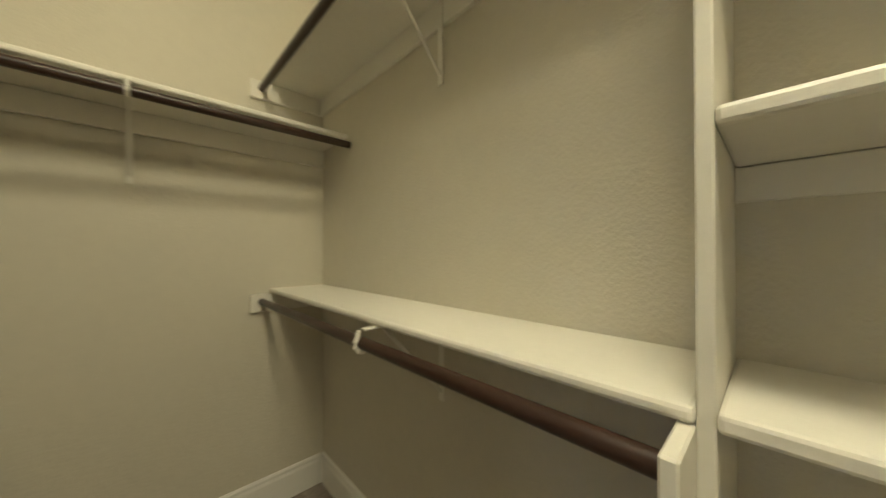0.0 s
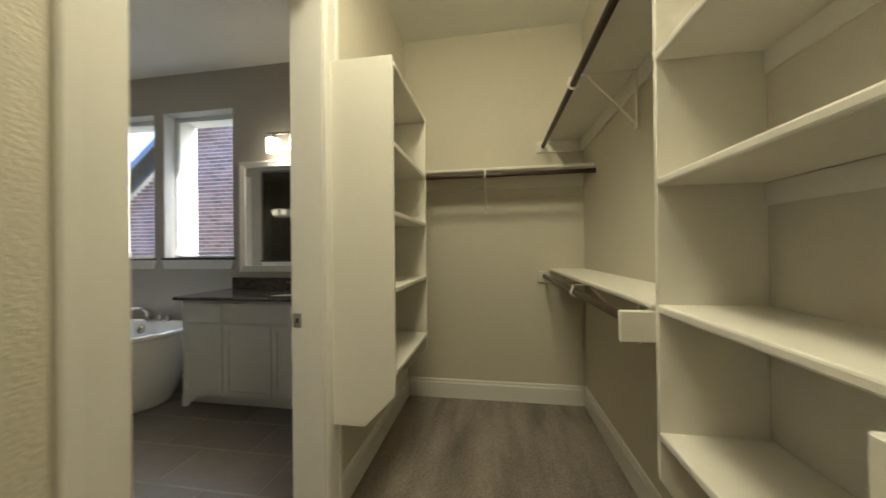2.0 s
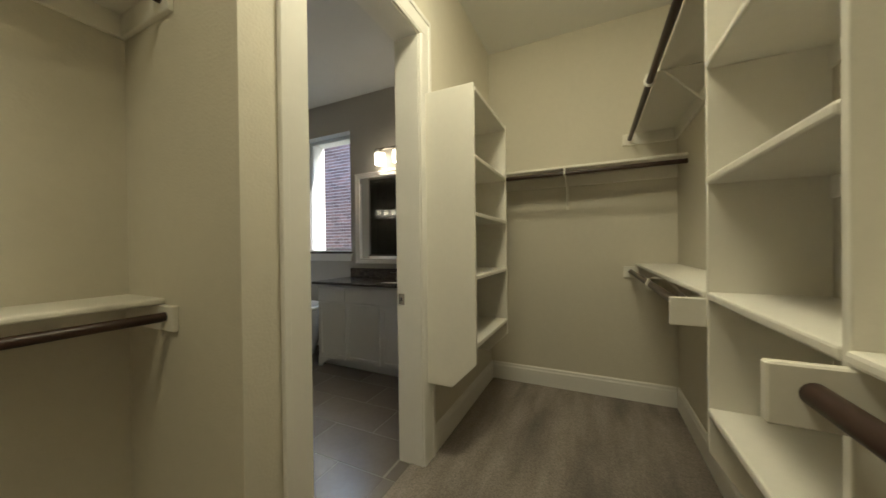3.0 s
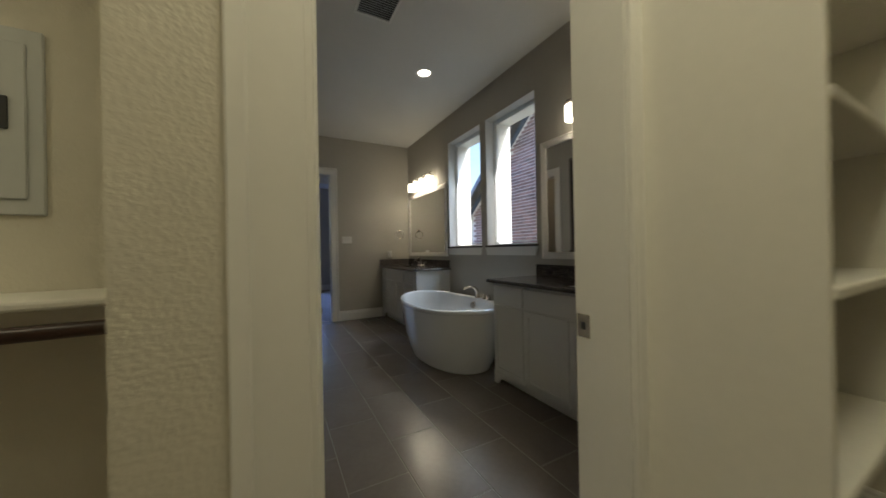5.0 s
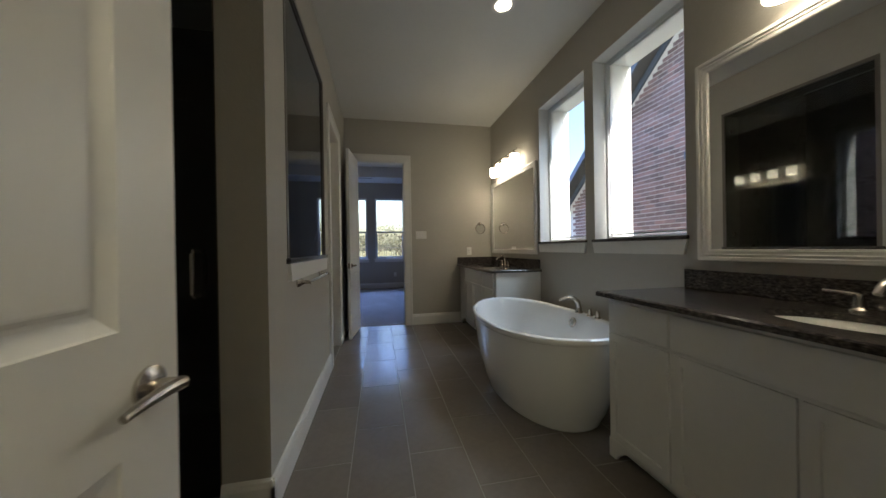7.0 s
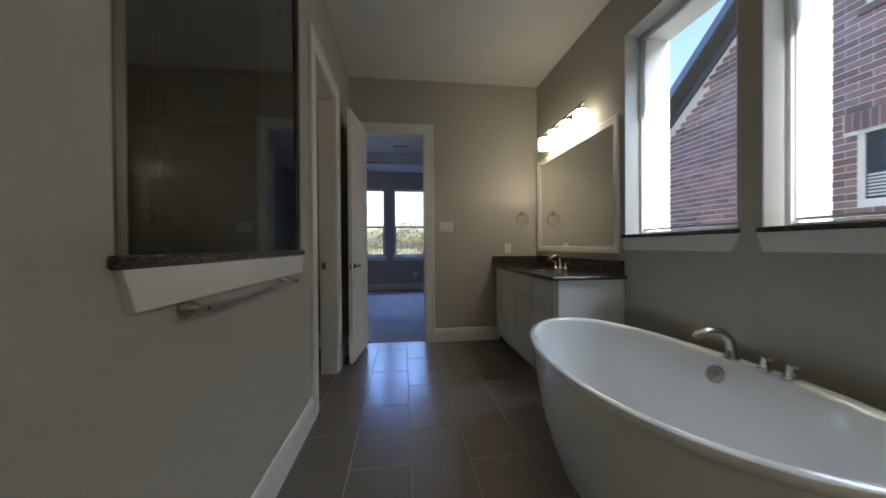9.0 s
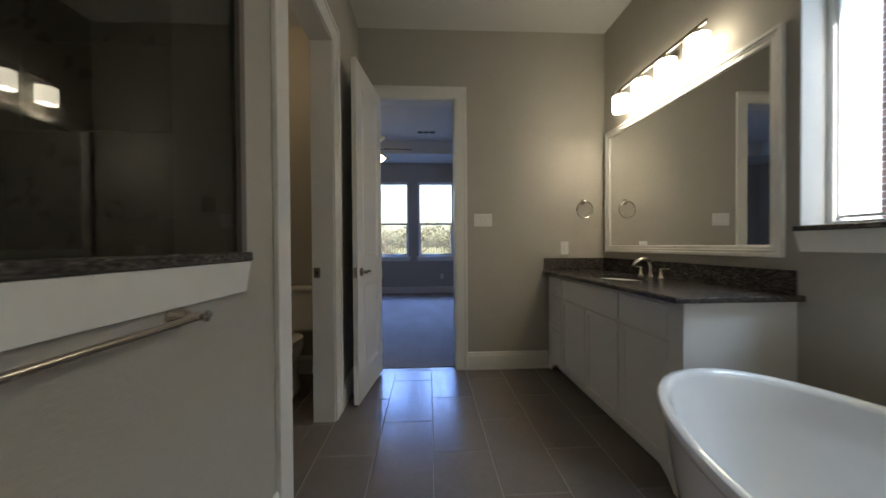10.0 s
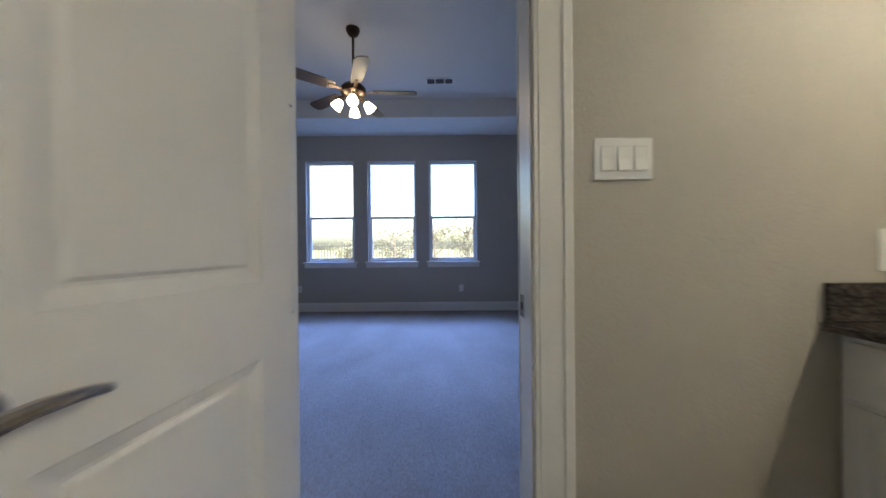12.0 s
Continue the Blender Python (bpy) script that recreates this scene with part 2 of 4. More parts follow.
# ---- plan, in metres ----
H = 3.05                      # ceiling
XR = 3.404                    # window wall
YB = 6.512                    # wall with the bedroom door
XL = 1.178                    # shower and toilet wall
CY0, CY1, CX1 = 0.05, 1.505, 3.317   # closet
DY = 1.655                    # closet door wall, bath face
RX, RY = 1.01, 2.295          # closet recess: stub wall face, back wall
W1, W2, WZ = (3.272, 4.073), (4.184, 4.978), (1.197, 2.664)
BW, BZ, BY = ((-0.60, 0.24), (0.475, 1.32), (1.545, 2.385)), (0.87, 2.625), 11.17
BX0, BX1 = -3.2, 3.404        # bedroom sides

# floors
bath_floor = setting("floor_bathroom", bxs((-0.42, XR, DY - 0.075, YB + 0.07, -0.12, -0.0012)), GROUT, "grey brown porcelain tile floor with pale grout", "floor")
setting("floor_closet", bxs((-1.6, CX1, CY0, DY - 0.075, -0.12, 0.004), (-1.6, RX, DY - 0.075, RY, -0.12, 0.004)), CARPET, "taupe cut pile closet carpet with vacuum tracks", "carpet")
setting("floor_bedroom", bxs((BX0, BX1, YB + 0.07, BY, -0.12, 0.006)), BED_CARPET, "taupe cut pile bedroom carpet", "carpet")

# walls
setting("wall_closet_back", bxs((-1.72, CX1 + 0.12, CY0 - 0.12, CY0, -0.12, H)), LIT_CLOSET_PAINT, "plain painted closet back wall", "wall")
setting("wall_closet_end", bxs((CX1, CX1 + 0.12, CY0, DY, -0.12, H)), LIT_CLOSET_PAINT, "plain painted closet end wall", "wall")
setting("wall_closet_far", bxs((-1.72, -1.6, CY0, RY, -0.12, H)), LIT_CLOSET_PAINT, "plain painted closet wall", "wall")
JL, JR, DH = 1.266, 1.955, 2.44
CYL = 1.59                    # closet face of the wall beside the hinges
setting("wall_closet_door", bxs((RX, JL - 0.02, CYL, DY - 0.004, -0.12, H), (JR + 0.02, CX1, CY1, DY - 0.004, -0.12, H), (JL - 0.02, JR + 0.02, CY1, DY - 0.004, DH + 0.02, H)), LIT_CLOSET_PAINT, "textured painted wall round the closet door", "wall")
setting("wall_closet_stub", bxs((RX, RX + 0.12, DY - 0.004, RY + 0.12, -0.12, H)), LIT_CLOSET_PAINT, "textured painted stub wall of the closet", "wall")
setting("wall_closet_recess", bxs((-1.72, RX, RY, RY + 0.12, -0.12, H)), LIT_CLOSET_PAINT, "plain painted closet wall with a breaker panel", "wall")
setting("wall_bath_closet_side", bxs((RX + 0.12, JL - 0.02, DY - 0.003, DY, -0.12, H), (JR + 0.02, XR, DY - 0.003, DY, -0.12, H), (JL - 0.02, JR + 0.02, DY - 0.003, DY, DH + 0.02, H)), PAINT, "greige painted bathroom wall", "wall")
T = 0.35
setting("wall_windows", bxs(
    (XR, XR + T, DY - 0.2, W1[0], -0.12, H), (XR, XR + T, W1[1], W2[0], -0.12, H), (XR, XR + T, W2[1], YB + 0.12, -0.12, H),
    (XR, XR + T, W1[0], W1[1], -0.12, WZ[0] - 0.02), (XR, XR + T, W2[0], W2[1], -0.12, WZ[0] - 0.02),
    (XR, XR + T, W1[0], W1[1], WZ[1], H), (XR, XR + T, W2[0], W2[1], WZ[1], H)), PAINT, "greige painted wall with two tall windows", "wall")
BJL, BJR = 1.318, 2.005
setting("wall_bedroom_door", bxs((-0.42, BJL - 0.02, YB, YB + 0.12, -0.12, H), (BJR + 0.02, XR, YB, YB + 0.12, -0.12, H), (BJL - 0.02, BJR + 0.02, YB, YB + 0.12, DH + 0.02, H)), PAINT, "greige painted wall with the bedroom doorway", "wall")
# shower and toilet wall
SO, SZ = (3.56, 4.735), (1.075, 2.64)
TJ = (5.065, 5.715)
XI = 0.985
setting("wall_shower", bxs((XI, XL, 3.25, SO[0], -0.12, H), (XI, XL, SO[1], TJ[0] - 0.02, -0.12, H), (XI, XL, SO[0], SO[1], -0.12, SZ[0]), (XI, XL, SO[0], SO[1], SZ[1], H),
                           (XI + 0.06, XL, TJ[0] - 0.02, TJ[1] + 0.02, DH + 0.02, H), (XI + 0.06, XL, TJ[1] + 0.02, YB, -0.12, H)), PAINT, "greige painted half wall with a shower opening", "wall")
setting("wall_toilet_side", bxs((-0.06, 0.06, 4.97, YB, -0.12, H)), PAINT, "greige painted toilet room wall", "wall")
setting("wall_toilet_shower", bxs((-0.42, XI, 4.85, 4.97, -0.12, H)), PAINT, "greige painted wall between toilet and shower", "wall")
setting("wall_shower_back", bxs((-0.42, -0.30, RY + 0.12, 4.85, -0.12, H)), PAINT, "wall behind the shower", "wall")
setting("wall_shower_header", bxs((-0.30, XI, 3.30, 3.42, 2.35, H)), PAINT, "greige painted header above the shower door", "wall")
# bedroom shell
setting("wall_bedroom_left", bxs((BX0 - 0.12, BX0, YB, BY + 0.16, -0.12, 3.6)), PAINT, "greige painted bedroom wall", "wall")
setting("wall_bedroom_right", bxs((BX1, BX1 + 0.12, YB + 0.12, BY + 0.16, -0.12, 3.6)), PAINT, "greige painted bedroom wall", "wall")
setting("wall_bedroom_near", bxs((BX0, -0.42, YB, YB + 0.12, -0.12, 3.6)), PAINT, "greige painted bedroom wall", "wall")
edges = [BX0] + [v for w in BW for v in w] + [BX1]
cols = [(edges[i], edges[i + 1], BY, BY + 0.16, -0.12, 3.6) for i in range(0, 8, 2)]
cols += [(a, b, BY, BY + 0.16, -0.12, BZ[0]) for a, b in BW] + [(a, b, BY, BY + 0.16, BZ[1], 3.6) for a, b in BW]
setting("wall_bedroom_windows", bxs(*cols), PAINT, "greige painted bedroom wall with three windows", "wall")
# ceilings
setting("ceiling_closet", bxs((-1.72, CX1 + 0.12, CY0 - 0.12, DY - 0.004, H, H + 0.1), (-1.72, RX + 0.12, DY - 0.004, RY + 0.12, H, H + 0.1)), CEIL, "white painted closet ceiling", "ceiling")
setting("ceiling_bathroom", bxs((RX + 0.12, XR + T, DY - 0.004, RY + 0.12, H, H + 0.1), (-0.42, XR + T, RY + 0.12, YB + 0.12, H, H + 0.1)), CEIL, "white painted bathroom ceiling", "ceiling")
TR = (-2.4, 3.15, 7.35, 10.4)
setting("ceiling_bedroom", bxs((BX0, BX1, YB + 0.12, TR[2], H + 0.02, 3.6), (BX0, BX1, TR[3], BY, H + 0.02, 3.6), (BX0, TR[0], TR[2], TR[3], H + 0.02, 3.6), (TR[1], BX1, TR[2], TR[3], H + 0.02, 3.6),
                               (TR[0], TR[1], TR[2], TR[3], 3.35, 3.6)), CEIL, "white painted tray ceiling", "ceiling")
# Unseen slab over the rooms, added to keep sun and sky out.
setting("roof_slab", bxs((-1.8, 3.8, -0.2, 6.6, 3.2, 3.35), (-3.5, 3.8, 6.6, 11.6, 3.62, 3.75)), SHINGLE, "unseen slab over the house that blocks sun and sky", "roof")


# ---- trim ----
def baseboard(name, runs):
    """runs: (axis, wall coordinate, outward sign, from, to)"""
    bm = bmesh.new()
    for ax, c, s, a, b in runs:
        prof = [(c, 0.0), (c + s * 0.016, 0.0), (c + s * 0.016, 0.125), (c + s * 0.011, 0.138), (c + s * 0.011, 0.15), (c + s * 0.005, 0.16), (c, 0.16)]
        if ax == "x":
            prism(bm, prof, a, b, "y")
        else:
            prism(bm, prof, a, b, "x")
    return setting(name, bm, TRIM, "white painted moulded baseboard", "baseboard")


baseboard("baseboard_closet", [("y", CY0, 1, -1.6, CX1), ("x", CX1, -1, CY0 + 0.016, CY1 - 0.016), ("y", CY1, -1, JR + 0.10, CX1), ("x", RX, -1, CYL, RY), ("y", CYL, -1, RX - 0.016, JL - 0.135), ("y", RY, -1, -1.6, RX)])
baseboard("baseboard_bathroom", [("y", YB, -1, BJR + 0.122, 2.87), ("x", XL, 1, 3.234, 4.938), ("y", 3.25, -1, XI, XL + 0.016), ("x", XL, 1, 5.842, YB), ("y", YB, -1, XL + 0.016, BJL - 0.122), ("x", XR, -1, 3.33, 4.95), ("y", DY, 1, JR + 0.11, 2.86)])
baseboard("baseboard_toilet_room", [("x", 0.06, 1, 4.97, YB), ("y", YB, -1, 0.076, XI + 0.044)])
baseboard("baseboard_bedroom", [("y", BY, -1, BX0, BX1), ("x", BX1, -1, YB + 0.12, BY), ("x", BX0, 1, YB + 0.12, BY)])


def casing(name, ax, c, s, a, b, top, w=0.105, jamb=None, rv=0.006, set_back=0.0, jamb_start=0.0):
    """Moulded casing on a wall face at c, with its jamb lining."""
    bm = bmesh.new()
    steps = ((0.0, w, 0.0145), (0.012, w - 0.001, 0.0165), (w - 0.026, w + 0.002, 0.022))
    for i0, i1, t in steps:
        for side in (0, 1):
            lo, hi = (a - rv - i1, a - rv - i0) if side == 0 else (b + rv + i0, b + rv + i1)
            face = c - s * set_back if side == 0 else c
            args = sorted((face, face + s * t))
            if ax == "y":
                box(bm, lo, hi, *args, 0, top + rv + i0 + 0.0005, bevel=0.003)
            else:
                box(bm, *args, lo, hi, 0, top + rv + i0 + 0.0005, bevel=0.003)
        args = sorted((c, c + s * t))
        if ax == "y":
            box(bm, a - rv - i1, b + rv + i1, *args, top + rv + i0, top + rv + i1, bevel=0.003)
        else:
            box(bm, *args, a - rv - i1, b + rv + i1, top + rv + i0, top + rv + i1, bevel=0.003)
    if jamb:
        j0, j1 = jamb
        if ax == "y":
            box(bm, a - 0.018, a, j0 + jamb_start, j1, 0, top)
            box(bm, b, b + 0.018, j0, j1, 0, top)
            box(bm, a - 0.018, b + 0.018, j0, j1, top, top + 0.018)
        else:
            for lo, hi in ((a - 0.018, a), (b, b + 0.018)):
                box(bm, j0, j1, lo, hi, 0, top)
            box(bm, j0, j1, a - 0.018, b + 0.018, top, top + 0.018)
    return setting(name, bm, TRIM, "white painted moulded door casing", "door casing")


casing("trim_closet_door", "y", CY1, -1, JL, JR, DH - 0.01, 0.118, (CY1 - 0.001, DY + 0.001), set_back=CYL - CY1, jamb_start=CYL - CY1)
casing("trim_closet_door_bath", "y", DY, 1, JL - 0.006, JR + 0.006, DH - 0.004, 0.088)
casing("trim_bedroom_door", "y", YB, -1, BJL, BJR + 0.015, DH - 0.015, 0.105, (YB - 0.001, YB + 0.121))
casing("trim_bedroom_door_back", "y", YB + 0.12, 1, BJL - 0.006, BJR + 0.006, DH - 0.004)
casing("trim_toilet_door", "x", XL, 1, TJ[0], TJ[1], DH - 0.015, 0.125, (XI + 0.058, XL + 0.001))


def strike(x, y, z, ax):
    t = thing("strike_plate", (x, y, z), "brushed nickel strike plate set in a white door jamb", "strike plate", "door strike plates")
    if ax == "x":
        part("plate", bxs((x - 0.003, x, y - 0.02, y + 0.02, z - 0.032, z + 0.032), bevel=0.001), NICKEL, t)
        part("latch_hole", bxs((x - 0.0045, x - 0.003, y - 0.006, y + 0.006, z - 0.010, z + 0.010)), HOLE_SHADE_LATCH, t, "dark patch for the shade in the latch hole")
    else:
        part("plate", bxs((x - 0.02, x + 0.02, y - 0.003, y, z - 0.032, z + 0.032), bevel=0.001), NICKEL, t)
        part("latch_hole", bxs((x - 0.006, x + 0.006, y - 0.0045, y - 0.003, z - 0.014, z + 0.014)), HOLE_SHADE_LATCH, t, "dark patch for the shade in the latch hole")


strike(JR, DY - 0.024, 0.94, "x")
strike(1.075, TJ[1], 0.955, "y")
strike(BJR, YB + 0.03, 0.94, "x")


# ---- doors ----
def panel_door(name, hinge, angle, w, label, h=2.42):
    """A two-panel door leaf, hinge edge at local x=0, thickness about local y=0; angle of the leaf from +x."""
    t = tagged(new(name), label, "door", kind="structure")
    t.matrix_world = Matrix.Identity(4)
    st, th = 0.115, 0.0175
    zs = ((0.02, 0.22), (0.855, 1.036), (h - 0.12, h))
    for x0, x1 in ((0, st), (w - st, w)):
        part("stile", bxs((x0, x1, -th, th, 0.02, h)), DOOR, t)
    for z0, z1 in zs:
        part("rail", bxs((st, w - st, -th, th, z0, z1)), DOOR, t)
    for z0, z1 in ((zs[0][1], zs[1][0]), (zs[1][1], zs[2][0])):
        # sloped sticking, a groove, then a raised field
        steps = ((0.0, 0.0), (0.003, 0.0025), (0.027, 0.0105), (0.033, 0.0105), (0.040, 0.0045), (0.044, 0.004))
        bm = bmesh.new()
        for side in (-1, 1):
            rings = [[bm.verts.new((a, side * (th - y), b)) for a, b in ((st + q, z0 + q), (w - st - q, z0 + q), (w - st - q, z1 - q), (st + q, z1 - q))] for q, y in steps]
            for a, b in zip(rings, rings[1:]):
                for k in range(4):
                    bm.faces.new((a[k], a[(k + 1) % 4], b[(k + 1) % 4], b[k]))
            bm.faces.new(rings[-1])
        part("panel", bm, DOOR, t)
    for s in (1, -1):
        b2 = bmesh.new()
        hx = w - 0.065
        lathe(b2, (hx, s * th, 0.94), [(0.0, 0.0), (0.031, 0.0), (0.031, 0.006), (0.022, 0.011), (0.012, 0.013), (0.011, 0.045), (0.0, 0.047)], 20, axis=(0, s, 0), closed=False)
        tube(b2, [(hx + 0.008, s * (th + 0.042), 0.94), (hx - 0.03, s * (th + 0.044), 0.944), (hx - 0.07, s * (th + 0.043), 0.942), (hx - 0.098, s * (th + 0.04), 0.936)], [0.011, 0.010, 0.008, 0.006], 10)
        part("lever_handle", b2, NICKEL, t, "brushed nickel lever handle", True)
    b2 = bxs((w - 0.0005, w + 0.0015, -0.011, 0.011, 0.905, 0.975))
    box(b2, w + 0.0015, w + 0.009, -0.006, 0.006, 0.93, 0.95, bevel=0.002)
    part("latch_plate", b2, NICKEL, t, "brushed nickel latch plate")
    for z in (0.22, 0.885, 1.55, 2.2):
        b2 = bmesh.new()
        cyl(b2, (-0.008, 0.0, z - 0.052), (-0.008, 0.0, z + 0.052), 0.007, n=10)
        box(b2, -0.024, 0.0, -th * 0.9, th * 0.9, z - 0.052, z + 0.052, bevel=0.002)
        part("hinge", b2, DOOR, t, "white painted hinge", True)
    t.matrix_world = Matrix.Translation(hinge) @ Matrix.Rotation(radians(angle), 4, "Z")
    return t


panel_door("door_closet", (1.250, DY + 0.046, 0), 86.8, 0.685, "open white two panel door with a nickel lever")
panel_door("door_bedroom", (1.352, YB - 0.03, 0), -97.0, 0.61, "open white two panel door into the bedroom")


# ---- bathroom windows ----
def window(name, y0, y1, label):
    t = thing(name, (XR, (y0 + y1) / 2, WZ[0]), label, "window", kind="structure")
    x = XR + 0.115
    g = 0.03
    bm = bxs((x, x + 0.06, y0, y0 + g, WZ[0], WZ[1]), (x, x + 0.06, y1 - g, y1, WZ[0], WZ[1]), (x, x + 0.06, y0 + g, y1 - g, WZ[0], WZ[0] + g * 0.6), (x, x + 0.06, y0 + g, y1 - g, WZ[1] - g, WZ[1]), bevel=0.003)
    d = g + 0.012
    for b in ((y0 + g, y0 + d, WZ[0] + g, WZ[1] - g), (y1 - d, y1 - g, WZ[0] + g, WZ[1] - g), (y0 + d, y1 - d, WZ[0] + g, WZ[0] + d), (y0 + d, y1 - d, WZ[1] - d, WZ[1] - g)):
        box(bm, x + 0.012, x + 0.048, *b)
    part("window_frame", bm, VINYL, t)
    p = part("pane", bxs((x + 0.028, x + 0.034, y0 + g, y1 - g, WZ[0] + g, WZ[1] - g)), GLASS, t, "clear glass pane")
    p.visible_shadow = False
    part("window_sill", bxs((XR - 0.022, x, y0 - 0.015, y1 + 0.015, WZ[0] - 0.022, WZ[0] + 0.001), bevel=0.004), GRANITE, t, "dark granite sill")
    bm = bmesh.new()
    prism(bm, [(y0 - 0.012, WZ[0] - 0.023), (y1 + 0.012, WZ[0] - 0.023), (y1 - 0.012, WZ[0] - 0.112), (y0 + 0.012, WZ[0] - 0.112)], XR - 0.016, XR, "x")
    part("apron", bm, TRIM, t, "white painted apron board")
    return t


window("window_1", *W1, "tall fixed window with a dark granite sill")
window("window_2", *W2, "tall fixed window beside the far vanity mirror")
for k, (a, b) in enumerate((W1, W2)):
    setting("window_outer_jamb_%d" % (k + 1), bxs((XR + 0.176, XR + T + 0.01, a, a + 0.012, WZ[0], WZ[1]), (XR + 0.176, XR + T + 0.01, b - 0.012, b, WZ[0], WZ[1]), (XR + 0.176, XR + T + 0.01, a + 0.012, b - 0.012, WZ[1] - 0.012, WZ[1]), (XR + 0.176, XR + T + 0.01, a + 0.012, b - 0.012, WZ[0] - 0.018, WZ[0] - 0.001)), VINYL, "white outer lining of the window opening", "window lining")
# the lining of each window opening is light paint
for k, (a, b) in enumerate((W1, W2)):
    setting("window_reveal_%d" % (k + 1), bxs((XR + 0.001, XR + 0.115, a, a + 0.003, WZ[0] + 0.001, WZ[1]), (XR + 0.001, XR + 0.115, b - 0.003, b, WZ[0] + 0.001, WZ[1]), (XR + 0.001, XR + 0.115, a + 0.003, b - 0.003, WZ[1] - 0.003, WZ[1])), CEIL, "white painted window reveal", "window reveal")


def bed_window(name, x0, x1):
    t = thing(name, ((x0 + x1) / 2, BY, BZ[0]), "white single hung window above a painted apron", "window", "bedroom windows", "structure")
    y = BY + 0.07
    g = 0.04
    mid = 1.645
    part("window_frame", bxs((x0, x0 + g, y, y + 0.07, *BZ), (x1 - g, x1, y, y + 0.07, *BZ), (x0 + g, x1 - g, y, y + 0.07, BZ[0], BZ[0] + g), (x0 + g, x1 - g, y, y + 0.07, BZ[1] - g, BZ[1]), bevel=0.003), VINYL, t)
    part("meeting_rail", bxs((x0 + g, x1 - g, y + 0.012, y + 0.058, mid - 0.022, mid + 0.022), bevel=0.003), VINYL, t)
    part("lower_sash", bxs((x0 + g, x0 + g + 0.02, y + 0.012, y + 0.04, BZ[0] + g, mid - 0.022), (x1 - g - 0.02, x1 - g, y + 0.012, y + 0.04, BZ[0] + g, mid - 0.022), (x0 + g + 0.02, x1 - g - 0.02, y + 0.012, y + 0.04, BZ[0] + g, BZ[0] + g + 0.025)), VINYL, t)
    for z0, z1 in ((BZ[0] + g, mid - 0.022), (mid + 0.022, BZ[1] - g)):
        p = part("pane", bxs((x0 + g, x1 - g, y + 0.042, y + 0.047, z0, z1)), GLASS, t, "clear glass pane")
        p.visible_shadow = False
    part("window_sill", bxs((x0 - 0.05, x1 + 0.05, BY - 0.04, y, BZ[0] - 0.022, BZ[0] + 0.001), bevel=0.004), TRIM, t)
    part("apron", bxs((x0 - 0.03, x1 + 0.03, BY - 0.018, BY, BZ[0] - 0.10, BZ[0] - 0.023), bevel=0.003), TRIM, t)


for k, (a, b) in enumerate(BW):
    bed_window("window_%d" % (k + 3), a, b)
# Added lamps, kept out of view above the windows; the bedroom one is tinted blue.
sky_fill_lamp("bedroom_sky_fill", 0.9, BY + 5.0, 5.4, 5.0, 2.0, (0.9, 8.0, 0.6), BED_SKY_FILL, (0.24, 0.41, 1.0))
for a, b in (W1, W2):
    sky_fill_lamp("bath_sky_fill", XR + 1.15, (a + b) / 2, 3.75, 0.8, 0.9, (2.4, (a + b) / 2, 0.9), BATH_SKY_FILL, (0.66, 0.82, 1.0))


# ---- closet fittings ----
def tower(name, x0, x1, yw, s, z0, z1, shelves, label, depth=0.308, t=0.019):
    """Shelf tower on a wall at yw, opening towards s; side panels with a clipped lower corner."""
    th = thing(name, ((x0 + x1) / 2, yw, z0), label, "shelf unit")
    yf = yw + s * depth
    for a in (x0, x1 - t):
        bm = bmesh.new()
        prism(bm, [(yw, z0), (yw + s * 0.165, z0), (yf, z0 + 0.145), (yf, z1), (yw, z1)], a, a + t, "x")
        bmesh.ops.bevel(bm, geom=list(bm.edges), offset=0.003, segments=2, affect="EDGES", profile=0.5)
        part("side_panel", bm, SHELF, th)
    for z in shelves:
        bm = bmesh.new()
        yy = sorted((yw, yf + s * 0.004))
        box(bm, x0 + t, x1 - t, *yy, z - 0.024, z, bevel=0.006, seg=2)
        part("shelf", bm, SHELF, th)
        yc = sorted((yw, yw + s * 0.008))
        part("cleat", bxs((x0 + t, x1 - t, *yc, z - 0.085, z - 0.025), bevel=0.002), SHELF, th)
    return th


tower("shelf_tower", 2.005, 2.70, CY1, -1, 0.46, 2.115, (2.10, 1.735, 1.425, 1.083, 0.715), "white painted wall hung shelf tower beside the door")
tower("shelf_tower", 1.03, 1.634, CY0, 1, 0.46, 2.15, (2.135, 1.785, 1.44, 1.092, 0.742), "white painted wall hung shelf tower between hanging rods", 0.267)


